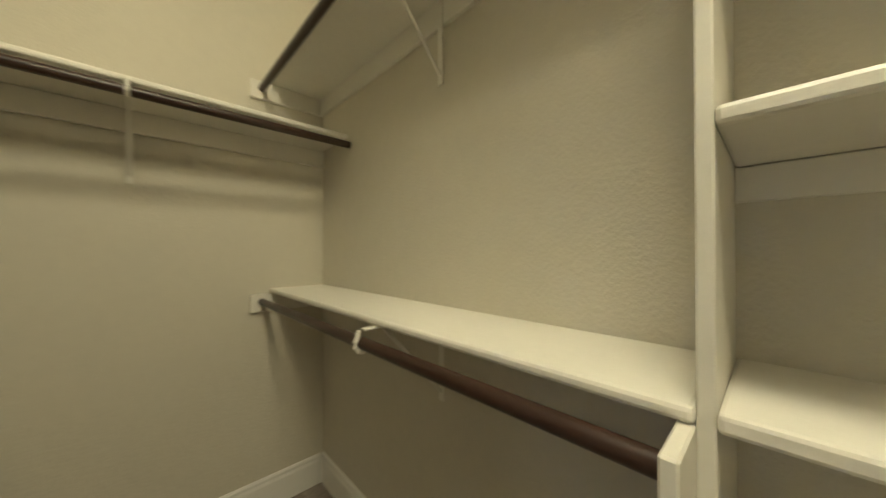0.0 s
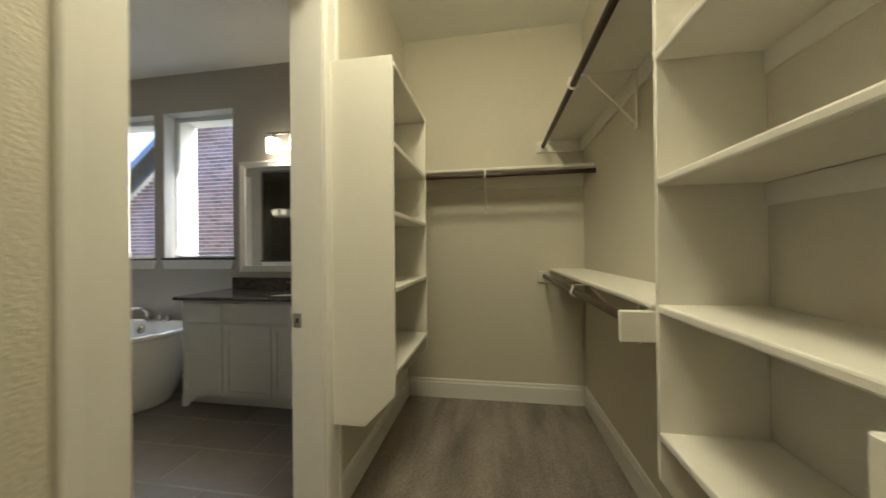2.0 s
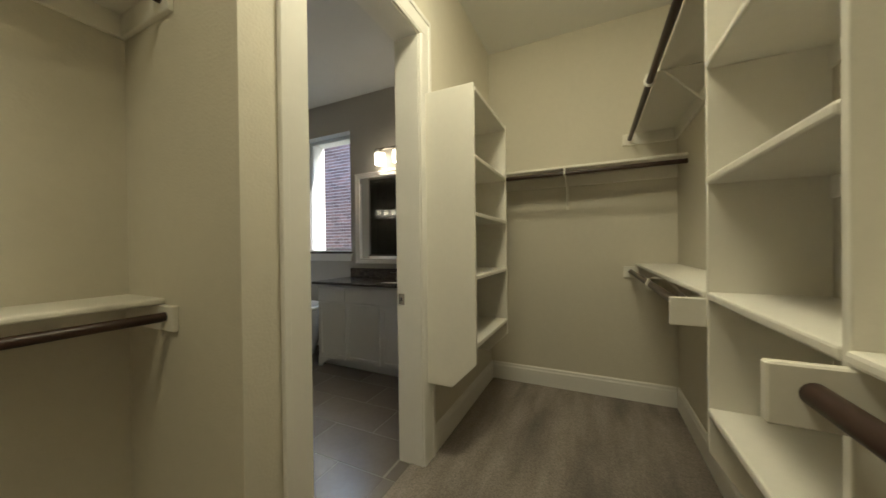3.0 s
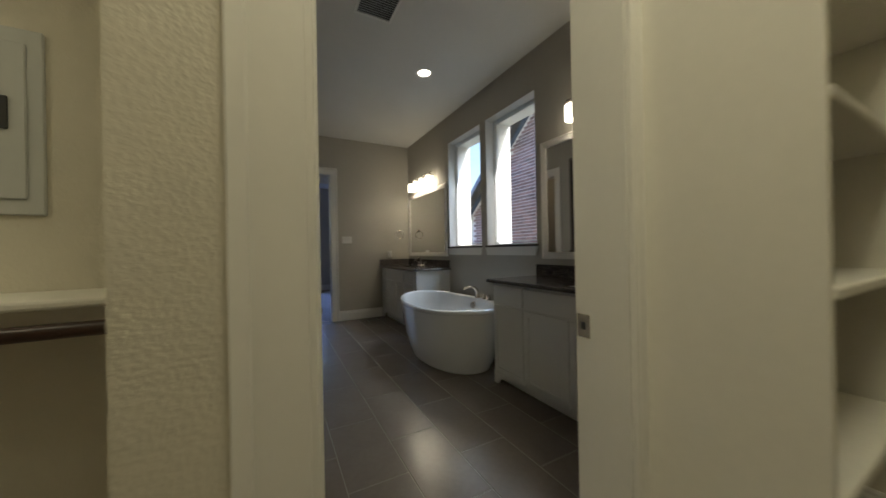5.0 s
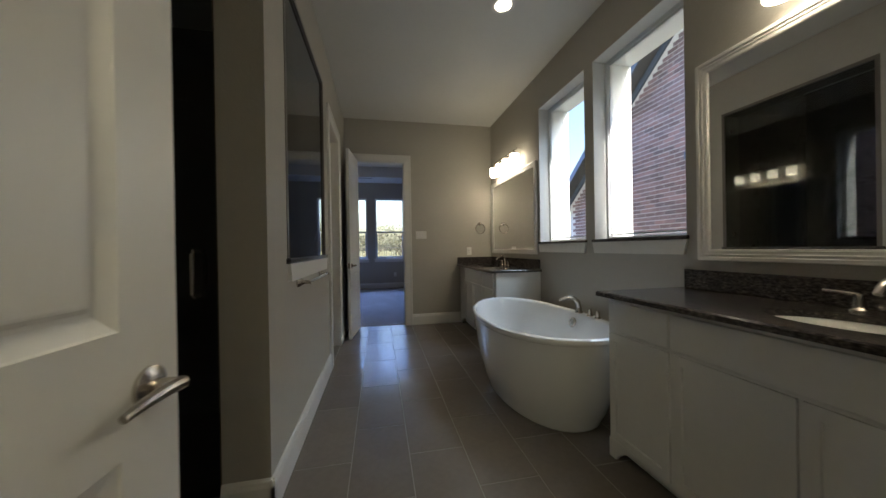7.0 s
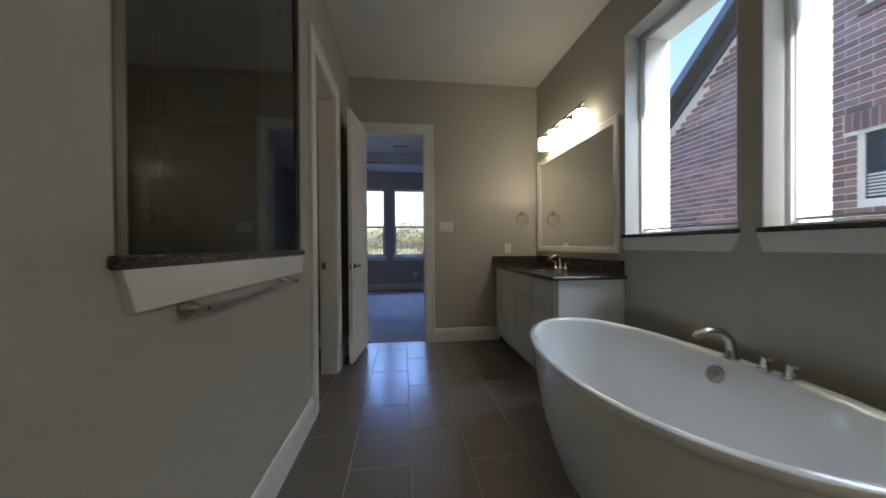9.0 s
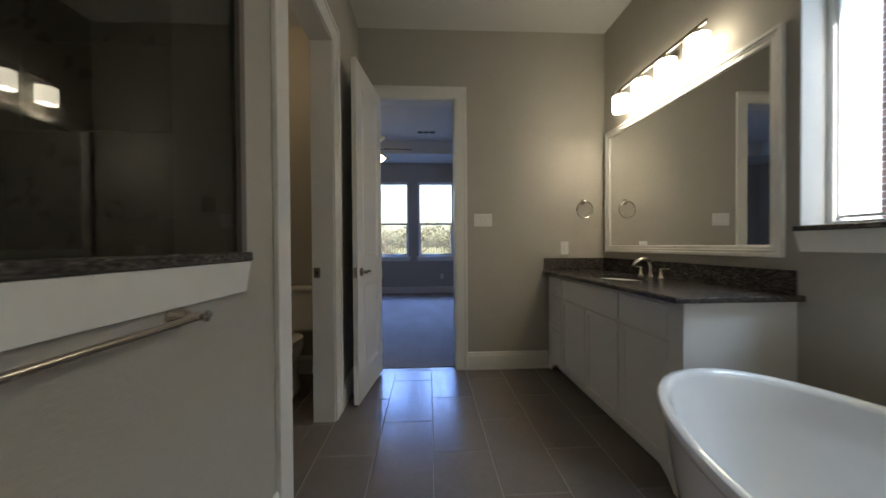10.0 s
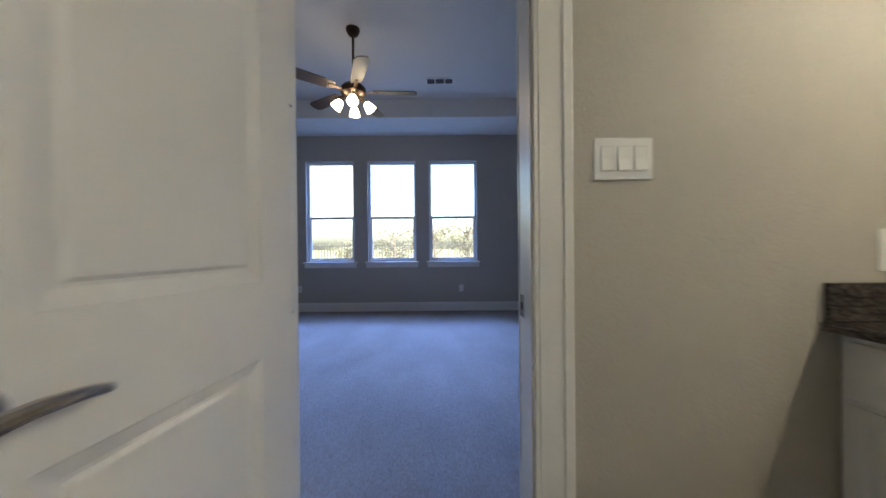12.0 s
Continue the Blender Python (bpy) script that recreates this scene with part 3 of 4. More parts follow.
def hang(name, x0, x1, yw, s, z, rod_dz, label, brackets=(), ends=(True, True), depth=0.275, block=(0, 0)):
    """A shelf along x on a wall, with its rod, wall cleats, end blocks and metal brackets."""
    th = thing(name, ((x0 + x1) / 2, yw, z), label, "closet shelf")
    yf = yw + s * depth
    part("board", bxs((x0, x1, *sorted((yw, yf)), z - 0.022, z), bevel=0.007, seg=2), SHELF, th)
    part("back_cleat", bxs((x0, x1, *sorted((yw, yw + s * 0.018)), z - 0.11, z - 0.023), bevel=0.002), SHELF, th)
    yr, zr = yf + s * 0.035, z - rod_dz
    bm = bmesh.new()
    cyl(bm, (x0 + 0.012, yr, zr), (x1 - 0.012, yr, zr), 0.0165, n=18)
    part("rod", bm, ROD, th, "dark walnut hanging rod", True)
    for k, x in enumerate((x0, x1)):
        if ends[k]:
            a = sorted((x, x + (0.019 if k == 0 else -0.019)))
            part("end_block", bxs((*a, *sorted((yw + s * 0.02, yf + s * 0.085)), z - 0.112, z - 0.023), bevel=0.003), SHELF, th)
    for x in brackets:
        bm = bmesh.new()
        box(bm, x - 0.011, x + 0.011, *sorted((yw + s * 0.018, yw + s * 0.022)), z - 0.31, z - 0.024)
        box(bm, x - 0.011, x + 0.011, *sorted((yw + s * 0.018, yr)), z - 0.028, z - 0.0235)
        tube(bm, [(x, yw + s * 0.022, z - 0.28), (x, yf - s * 0.03, z - 0.03)], 0.0055, 8)
        pts = [(x, yr + s * 0.012, z - 0.026)] + [(x, yr + s * 0.023 * math.cos(q), zr + 0.023 * math.sin(q)) for q in [radians(v) for v in (50, 15, -20, -55, -90, -125, -160)]]
        tube(bm, pts, 0.007, 8)
        part("bracket", bm, SHELF, th, "white metal shelf and rod bracket", True)
    return th


hang("hanging_shelf", 1.634, CX1, CY0, 1, 1.092, 0.062, "white lower closet shelf over a dark wooden rod", (2.33,))
hang("hanging_shelf", 1.634, CX1, CY0, 1, 2.135, 0.062, "white upper closet shelf over a dark wooden rod", (2.33,))
hang("hanging_shelf", -1.6, 1.03, CY0, 1, 1.092, 0.062, "white lower closet shelf over a dark wooden rod", (-0.3,))
hang("hanging_shelf", -1.6, 1.03, CY0, 1, 2.135, 0.062, "white upper closet shelf over a dark wooden rod", (-0.3,))
hang("hanging_shelf", -1.6, RX, RY, -1, 1.068, 0.062, "white lower recess shelf over a dark wooden rod", (-0.5,))
hang("hanging_shelf", -1.6, RX, RY, -1, 2.175, 0.062, "white upper recess shelf over a dark wooden rod", (-0.5,))
# the shelf across the end wall runs along y
end = hang("end_wall_shelf", 0.0, CY1 - CY0 - 0.0, 0.0, 1, 1.852, 0.065, "white end wall shelf over a dark wooden rod", (0.77,), (False, False), 0.30)
end.matrix_world = Matrix(((0, -1, 0, CX1), (1, 0, 0, CY0), (0, 0, 1, 0), (0, 0, 0, 1))) @ end.matrix_basis

t = thing("breaker_panel", (0.47, RY, 1.5), "grey enamel breaker panel set flush in the closet wall", "breaker panel")
part("panel_frame", bxs((0.285, 0.66, RY - 0.012, RY, 1.27, 1.76), bevel=0.003), PANEL, t)
part("panel_door", bxs((0.315, 0.63, RY - 0.018, RY - 0.012, 1.31, 1.72), bevel=0.003), PANEL, t)
part("latch", bxs((0.575, 0.60, RY - 0.024, RY - 0.018, 1.49, 1.575), bevel=0.002), HOLE_SHADE_LATCH, t, "dark panel latch")


# Unseen fixtures of assumed form; the second is added to brighten the recess.
def unseen_closet_light(x, y, dome):
    t = thing("unseen_closet_light", (x, y, H), "unseen lit flush mount light added for the closet", "ceiling light", "closet lights")
    bm = bmesh.new()
    lathe(bm, (x, y, H - 0.03), [(0.27, 0.03), (0.27, 0.0), (0.25, 0.0)], 36, closed=False)
    part("rim", bm, NICKEL, t, "", True)
    bm = bmesh.new()
    lathe(bm, (x, y, H - 0.03), [(0.25, 0.0), (0.24, -0.03), (0.19, -0.06), (0.10, -0.078), (0.0, -0.084)], 36, closed=False)
    part("diffuser", bm, dome, t, "lit frosted glass dome", True)


unseen_closet_light(1.45, 0.84, CLOSETGLOW)
unseen_closet_light(-0.45, 1.20, RECESS_FILL)


# ---- vanities ----
def front(bm, x, y0, y1, z0, z1, flat=False):
    """A cabinet front facing -x: shaker door or slab drawer."""
    if flat:
        box(bm, x, x + 0.019, y0, y1, z0, z1, bevel=0.003)
        return
    vs = [bm.verts.new((a, b, c)) for a in (x, x + 0.019) for b in (y0, y1) for c in (z0, z1)]
    fs = [bm.faces.new([vs[i] for i in f]) for f in ((0, 1, 3, 2), (4, 6, 7, 5), (0, 4, 5, 1), (2, 3, 7, 6), (0, 2, 6, 4), (1, 5, 7, 3))]
    bm.normal_update()
    bmesh.ops.inset_individual(bm, faces=[fs[0]], thickness=0.056)
    bmesh.ops.inset_individual(bm, faces=[fs[0]], thickness=0.003)
    for v in fs[0].verts:
        v.co.x += 0.008


def faucet(y, x, z, label):
    t = thing("sink_faucet", (x, y, z), label, "faucet", "sink faucets")
    bm = bmesh.new()
    lathe(bm, (x, y, z), [(0.027, 0.0), (0.027, 0.006), (0.019, 0.014), (0.016, 0.05), (0.017, 0.075)], 16)
    tube(bm, [(x, y, z + 0.06), (x - 0.005, y, z + 0.10), (x - 0.03, y, z + 0.125), (x - 0.07, y, z + 0.122), (x - 0.11, y, z + 0.10), (x - 0.125, y, z + 0.08)], [0.016, 0.016, 0.016, 0.015, 0.013, 0.012], 12)
    part("spout", bm, NICKEL, t, "", True)
    for s in (-1, 1):
        bm = bmesh.new()
        lathe(bm, (x, y + s * 0.10, z), [(0.025, 0.0), (0.025, 0.006), (0.017, 0.014), (0.014, 0.05), (0.016, 0.062), (0.0, 0.066)], 16, closed=False)
        tube(bm, [(x, y + s * 0.10, z + 0.058), (x - 0.005, y + s * 0.145, z + 0.064), (x - 0.01, y + s * 0.19, z + 0.068)], [0.009, 0.007, 0.006], 8)
        part("lever", bm, NICKEL, t, "", True)


def vanity(y0, y1, layout, label, exposed, sink_y, splash_end):
    """Cabinet base; layout: (y0, y1, rows) with rows of (z0, z1, flat); exposed: the y of the open end and its sign."""
    fx = 2.872
    t = thing("vanity_cabinet", ((fx + XR) / 2, (y0 + y1) / 2, 0), label, "vanity cabinet")
    part("toe_kick", bxs((fx + 0.085, XR, y0 + 0.02, y1 - 0.02, 0.0, 0.10)), CAB, t)
    ye, se = exposed
    part("body", bxs((fx + 0.011, XR, y0 + (0.0185 if se < 0 else 0), y1 - (0.0185 if se > 0 else 0), 0.10, 0.868)), CAB, t)
    bm = bmesh.new()
    prism(bm, [(fx + 0.011, 0.10), (fx + 0.085, 0.10), (fx + 0.085, 0.0), (XR, 0.0), (XR, 0.868), (fx + 0.011, 0.868)], *sorted((ye, ye - se * 0.018)), "y")
    part("end_panel", bm, CAB, t)
    for yy in (y0, y1 - 0.075):
        bm = bmesh.new()
        foot = [(0.0, 0.0), (0.045, 0.0), (0.06, 0.022), (0.09, 0.05), (0.13, 0.075), (0.19, 0.092), (0.23, 0.1), (0.0, 0.1)]
        if yy == y0:
            pts = [(yy + a, b) for a, b in foot]
        else:
            pts = [(y1 - a, b) for a, b in foot]
        prism(bm, pts, fx + 0.004, fx + 0.022, "x")
        part("foot_bracket", bm, CAB, t)
    for a, b, rows in layout:
        for z0, z1, flat in rows:
            bm = bmesh.new()
            front(bm, fx, a, b, z0, z1, flat)
            part("drawer_front" if flat else "door", bm, CAB, t)
    # counter with a sunk oval bowl
    c = thing("countertop", ((fx + XR) / 2, (y0 + y1) / 2, 0.865), "polished dark grey granite countertop with backsplash", "countertop", "vanity tops")
    bm = bmesh.new()
    cy0, cy1 = (y0, ye + 0.03) if se > 0 else (ye - 0.03, y1)
    cx0 = 2.826
    n = 40
    outer, inner = [], []
    scx = 3.10
    hw = (scx - cx0, XR - scx)
    for k in range(n):
        q = 2 * math.pi * (k + 0.5) / n
        d = Vector((math.cos(q), math.sin(q)))
        f = min(((hw[1] if d.x > 0 else hw[0]) / abs(d.x)) if abs(d.x) > 1e-6 else 99, ((cy1 - sink_y if d.y > 0 else sink_y - cy0) / abs(d.y)) if abs(d.y) > 1e-6 else 99)
        outer.append((scx + d.x * f, sink_y + d.y * f))
        inner.append((scx + 0.155 * d.x, sink_y + 0.215 * d.y))
    corners = [(cx0, cy0), (cx0, cy1), (XR, cy0), (XR, cy1)]
    for px, py in corners:
        k = min(range(n), key=lambda i: (outer[i][0] - px) ** 2 + (outer[i][1] - py) ** 2)
        outer[k] = (px, py)
    vo = [[bm.verts.new((*p, z)) for p in outer] for z in (0.869, 0.889, 0.895)]
    for k, p in enumerate(outer):
        vo[2][k].co = (min(max(p[0], cx0 + 0.007), XR), min(max(p[1], cy0 + 0.004), cy1 - 0.007), 0.895)
    vi = [[bm.verts.new((*p, z)) for p in inner] for z in (0.869, 0.895)]
    for k in range(n):
        j = (k + 1) % n
        bm.faces.new((vo[0][k], vo[0][j], vo[1][j], vo[1][k]))
        bm.faces.new((vo[1][k], vo[1][j], vo[2][j], vo[2][k]))
        bm.faces.new((vo[2][k], vo[2][j], vi[1][j], vi[1][k]))
        bm.faces.new((vi[1][k], vi[1][j], vi[0][j], vi[0][k]))
        bm.faces.new((vi[0][k], vi[0][j], vo[0][j], vo[0][k]))
    part("slab", bm, GRANITE, c)
    b0, b1 = (cy0, ye) if se > 0 else (ye, cy1)
    part("backsplash", bxs((XR - 0.02, XR, b0, b1, 0.896, 1.002), bevel=0.002), GRANITE, c)
    a = sorted((splash_end, splash_end + se * 0.02))
    part("side_splash", bxs((2.835, XR - 0.021, *a, 0.896, 1.002), bevel=0.002), GRANITE, c)
    s = thing("sink_basin", (scx, sink_y, 0.86), "white oval undermount basin in a granite top", "sink", "sink basins")
    bm = bmesh.new()
    lathe(bm, (scx, sink_y, 0.865), [(0.17, 0.0), (0.158, 0.0), (0.15, -0.03), (0.12, -0.09), (0.06, -0.125), (0.02, -0.13), (0.0, -0.13)], 32, 1.0, 1.38, closed=False)
    part("bowl", bm, PORCELAIN, s, "", True)
    bm = bmesh.new()
    lathe(bm, (scx, sink_y, 0.737), [(0.022, 0.0), (0.022, 0.004), (0.0, 0.005)], 16, closed=False)
    part("drain", bm, NICKEL, s, "nickel drain", True)
    faucet(sink_y, XR - 0.075, 0.895, "brushed nickel widespread faucet on a granite top")


R2 = ((0.69, 0.845, True), (0.105, 0.675, False))
DOORROW = ((0.105, 0.675, False),)
vanity(DY + 0.002, 3.276, [(2.905, 3.262, R2), (2.055, 2.885, ((0.69, 0.845, True),)), (2.475, 2.885, DOORROW), (2.055, 2.462, DOORROW), (1.68, 2.035, R2)],
       "white shaker vanity cabinet with drawers and doors", (3.276, 1), 2.465, DY)
D3 = ((0.69, 0.845, True), (0.40, 0.675, False), (0.105, 0.385, False))
vanity(4.985, YB - 0.002, [(6.235, 6.495, D3), (5.45, 6.215, ((0.69, 0.845, True),)), (5.838, 6.215, DOORROW), (5.45, 5.825, DOORROW), (5.07, 5.43, R2)],
       "white shaker vanity cabinet with a drawer stack", (4.985, -1), 5.80, YB)


def wall_mirror(y0, y1, z0, z1, label):
    t = thing("wall_mirror", (XR, (y0 + y1) / 2, z0), label, "mirror", "vanity mirrors")
    bm = bmesh.new()
    for i0, i1, d in ((0.002, 0.058, 0.0165), (0.0, 0.02, 0.026), (0.025, 0.036, 0.021), (0.044, 0.053, 0.018)):
        for b in ((y0 + i0, y0 + i1, z0 + i0, z1 - i0), (y1 - i1, y1 - i0, z0 + i0, z1 - i0), (y0 + i1, y1 - i1, z0 + i0, z0 + i1), (y0 + i1, y1 - i1, z1 - i1, z1 - i0)):
            box(bm, XR - d, XR, *b, bevel=0.003)
    part("mirror_frame", bm, TRIM, t, "white moulded frame")
    part("mirror_glass", bxs((XR - 0.007, XR, y0 + 0.054, y1 - 0.054, z0 + 0.054, z1 - 0.054)), MIRROR, t, "silvered mirror glass")


wall_mirror(1.74, 3.193, 1.057, 2.118, "white framed wall mirror above a granite vanity")
wall_mirror(5.03, 6.465, 1.057, 2.118, "white framed wall mirror above a granite vanity")


def vanity_light(yc, z, label, shade, bulb):
    t = thing("vanity_light", (XR, yc, z), label, "wall light", "vanity lights")
    bm = bmesh.new()
    box(bm, XR - 0.022, XR, yc - 0.11, yc + 0.11, z + 0.085, z + 0.155, bevel=0.008, seg=2)
    cyl(bm, (XR - 0.02, yc, z + 0.12), (XR - 0.10, yc, z + 0.12), 0.012, n=12)
    part("backplate", bm, NICKEL, t, "", True)
    part("bar", bxs((XR - 0.112, XR - 0.096, yc - 0.42, yc + 0.42, z + 0.108, z + 0.132), bevel=0.004), NICKEL, t)
    for k in range(4):
        y = yc + (k - 1.5) * 0.235
        bm = bmesh.new()
        lathe(bm, (XR - 0.104, y, z + 0.072), [(0.0, 0.036), (0.014, 0.036), (0.014, 0.012), (0.03, 0.008), (0.03, 0.0), (0.0, 0.0)], 16, closed=False)
        socket = part("socket", bm, NICKEL, t, "", True)
        bm = bmesh.new()
        lathe(bm, (XR - 0.104, y, z - 0.05), [(0.056, 0.0), (0.059, 0.004), (0.059, 0.118), (0.054, 0.122), (0.03, 0.122)], 24, closed=False)
        part("shade", bm, shade, t, "lit white frosted glass shade", True)
        bm = bmesh.new()
        lathe(bm, (XR - 0.104, y, z - 0.05), [(0.0, 0.075), (0.014, 0.072), (0.022, 0.055), (0.028, 0.035), (0.024, 0.015), (0.012, 0.004), (0.0, 0.002)], 16, closed=False)
        part("bulb", bm, bulb, t, "bright warm bulb", True)


vanity_light(2.405, 2.215, "nickel wall light with four lit glass shades", SHADE_NEAR, BULB_NEAR)
vanity_light(5.745, 2.215, "nickel wall light with four lit glass shades", SHADE_FAR, BULB_FAR)


# ---- tub ----
def tub(cx, cy):
    t = thing("bathtub", (cx, cy, 0), "glossy white oval freestanding bathtub near the windows", "bathtub")
    A, B, n = 0.805, 0.45, 64

    def ring(bm, f, z, g=None, wave=0.0):
        out = []
        for k in range(n):
            q = 2 * math.pi * k / n
            g2 = f if g is None else g
            e = 0.93
            cx2, sx2 = math.cos(q), math.sin(q)
            X = g2 * B * math.copysign(abs(cx2) ** e, cx2)
            Y = f * A * math.copysign(abs(sx2) ** e, sx2)
            out.append(bm.verts.new((cx + X, cy + Y, z + wave * sx2 * sx2)))
        return out

    def skin(bm, rings):
        for a, b in zip(rings, rings[1:]):
            for k in range(n):
                bm.faces.new((a[k], a[(k + 1) % n], b[(k + 1) % n], b[k]))
    bm = bmesh.new()
    W = 0.03
    outer = [(0.75, 0.0, 0.735, 0), (0.765, 0.012, 0.75, 0), (0.77, 0.03, 0.755, 0), (0.825, 0.10, 0.82, 0), (0.895, 0.25, 0.895, W * .3), (0.94, 0.40, 0.945, W * .7), (0.975, 0.535, 0.98, W), (0.979, 0.552, 0.984, W),
             (0.992, 0.556, 0.994, W), (1.0, 0.566, 1.0, W), (1.0, 0.577, 1.0, W), (0.994, 0.588, 0.992, W), (0.98, 0.594, 0.97, W), (0.962, 0.594, 0.945, W), (0.948, 0.586, 0.925, W), (0.94, 0.572, 0.912, W),
             (0.90, 0.45, 0.86, W * .7), (0.82, 0.28, 0.77, W * .3), (0.71, 0.17, 0.64, 0), (0.55, 0.135, 0.45, 0), (0.2, 0.125, 0.18, 0)]
    rings = [ring(bm, f, z, g, w) for f, z, g, w in outer]
    # the basin sits towards the room, leaving a wider deck for the faucet
    for k, row in enumerate(rings[12:]):
        for v in row:
            v.co.x -= 0.018 * min(1.0, k / 3) * (1.0 if v.co.x > cx else 0.35)
    skin(bm, rings)
    bm.faces.new(rings[0][::-1])
    bm.faces.new(rings[-1])
    part("shell", bm, PORCELAIN, t, "", True)
    bm = bmesh.new()
    ox = cx + 0.366
    lathe(bm, (ox, cy + 0.045, 0.505), [(0.042, 0.0), (0.042, 0.006), (0.038, 0.012), (0.030, 0.012), (0.026, 0.016), (0.0, 0.017)], 24, axis=(-1, 0, 0.35), closed=False)
    part("overflow_cover", bm, NICKEL, t, "round nickel overflow cover", True)
    bm = bmesh.new()
    lathe(bm, (cx, cy, 0.126), [(0.03, 0.0), (0.03, 0.005), (0.0, 0.006)], 20, closed=False)
    part("drain", bm, NICKEL, t, "round nickel drain", True)
    f = thing("tub_faucet", (cx + 0.36, cy + 0.05, 0.6), "brushed nickel arched faucet on the tub rim", "faucet")
    x, y, z = cx + 0.392, cy - 0.005, 0.594
    bm = bmesh.new()
    lathe(bm, (x, y, z), [(0.03, 0.0), (0.03, 0.008), (0.022, 0.02), (0.02, 0.05)], 16)
    tube(bm, [(x, y, z + 0.04), (x - 0.01, y, z + 0.09), (x - 0.04, y + 0.01, z + 0.12), (x - 0.09, y + 0.02, z + 0.127), (x - 0.14, y + 0.03, z + 0.112), (x - 0.155, y + 0.033, z + 0.098)], [0.02, 0.02, 0.019, 0.018, 0.016, 0.015], 12)
    part("spout", bm, NICKEL, f, "", True)
    for dy in (-0.13, -0.22):
        bm = bmesh.new()
        lathe(bm, (x + 0.006, y + dy, z - 0.002), [(0.024, 0.0), (0.024, 0.006), (0.015, 0.014), (0.012, 0.055), (0.0, 0.058)], 14, closed=False)
        tube(bm, [(x + 0.006, y + dy, z + 0.05), (x - 0.02, y + dy - 0.03, z + 0.058), (x - 0.035, y + dy - 0.05, z + 0.06)], [0.008, 0.006, 0.005], 8)
        part("lever", bm, NICKEL, f, "", True)


tub(2.868, 4.095)


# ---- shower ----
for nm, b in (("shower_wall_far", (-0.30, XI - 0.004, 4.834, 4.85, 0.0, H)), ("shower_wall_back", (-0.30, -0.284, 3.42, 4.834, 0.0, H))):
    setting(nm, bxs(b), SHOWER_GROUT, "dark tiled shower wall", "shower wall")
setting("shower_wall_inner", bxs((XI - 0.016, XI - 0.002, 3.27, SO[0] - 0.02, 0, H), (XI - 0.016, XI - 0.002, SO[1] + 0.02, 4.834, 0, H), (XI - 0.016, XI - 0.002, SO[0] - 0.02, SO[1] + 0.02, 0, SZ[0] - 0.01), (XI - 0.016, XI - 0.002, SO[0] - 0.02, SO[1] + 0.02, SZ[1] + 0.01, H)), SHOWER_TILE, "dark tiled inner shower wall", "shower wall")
g = 0.016
setting("shower_opening_edging", bxs((XI - 0.018, XL + 0.004, SO[0] - 0.001, SO[0] + g, SZ[0] + 0.03, SZ[1]), (XI - 0.018, XL + 0.004, SO[1] - g, SO[1] + 0.001, SZ[0] + 0.03, SZ[1]), (XI - 0.018, XL + 0.004, SO[0] + g, SO[1] - g, SZ[1] - g, SZ[1] + 0.001),
                                     (XL, XL + 0.004, SO[0] - 0.012, SO[0] - 0.001, SZ[0] + 0.03, SZ[1] + 0.012), (XL, XL + 0.004, SO[1] + 0.001, SO[1] + 0.012, SZ[0] + 0.03, SZ[1] + 0.012), (XL, XL + 0.004, SO[0], SO[1], SZ[1] + 0.001, SZ[1] + 0.012)), TILE_TRIM, "dark tile edging of the shower opening", "trim")
setting("shower_ledge", bxs((XI - 0.02, XL + 0.022, SO[0] - 0.03, SO[1] + 0.02, SZ[0], SZ[0] + 0.03), bevel=0.006), GRANITE, "dark granite ledge on the shower half wall", "ledge")
bm = bmesh.new()
prism(bm, [(SO[0] - 0.015, SZ[0] - 0.001), (SO[1] + 0.01, SZ[0] - 0.001), (SO[1] - 0.02, SZ[0] - 0.095), (SO[0] + 0.015, SZ[0] - 0.095)], XL, XL + 0.018, "x")
setting("trim_ledge_apron", bm, TRIM, "white painted apron under the granite ledge", "trim")
t = thing("shower_screen", (1.163, 4.1, SZ[0]), "clear fixed glass screen clipped in the shower opening", "shower screen")
p = part("pane", bxs((1.158, 1.168, SO[0] + 0.018, SO[1] - 0.018, SZ[0] + 0.032, SZ[1] - 0.02)), SHOWER_GLASS, t, "clear glass pane")
for z in (1.255, 2.45):
    part("clip", bxs((1.075, 1.10, SO[1] - 0.055, SO[1] - 0.017, z - 0.025, z + 0.025), bevel=0.003), BRONZE, t, "dark metal glass clip")
t = thing("shower_door", (0.6, 3.36, 0), "frameless glass shower door with a nickel handle", "shower door")
part("pane", bxs((-0.29, XI - 0.02, 3.355, 3.365, 0.04, 2.34)), SHOWER_GLASS, t, "clear glass pane")
bm = bmesh.new()
for s in (-1, 1):
    y = 3.36 + s * 0.055
    tube(bm, [(0.86, 3.36 + s * 0.005, 0.95), (0.86, y - s * 0.012, 0.95), (0.86, y, 0.962), (0.86, y, 1.05), (0.86, y, 1.138), (0.86, y - s * 0.012, 1.15), (0.86, 3.36 + s * 0.005, 1.15)], 0.010, 10)
part("handle", bm, NICKEL, t, "nickel pull handle", True)
setting("shower_curb", bxs((-0.30, XI - 0.016, 3.30, 3.42, 0.0, 0.035), bevel=0.004), TILE_TRIM, "tiled shower curb", "curb")
t = thing("towel_bar", (XL, 4.0, 0.955), "brushed nickel towel bar on the half wall", "towel bar")
for y in (3.755, 4.45):
    bm = bmesh.new()
    lathe(bm, (XL, y, 0.957), [(0.03, 0.0), (0.03, 0.006), (0.02, 0.02), (0.011, 0.04), (0.011, 0.07), (0.014, 0.075), (0.0, 0.078)], 18, axis=(1, 0, 0), closed=False)
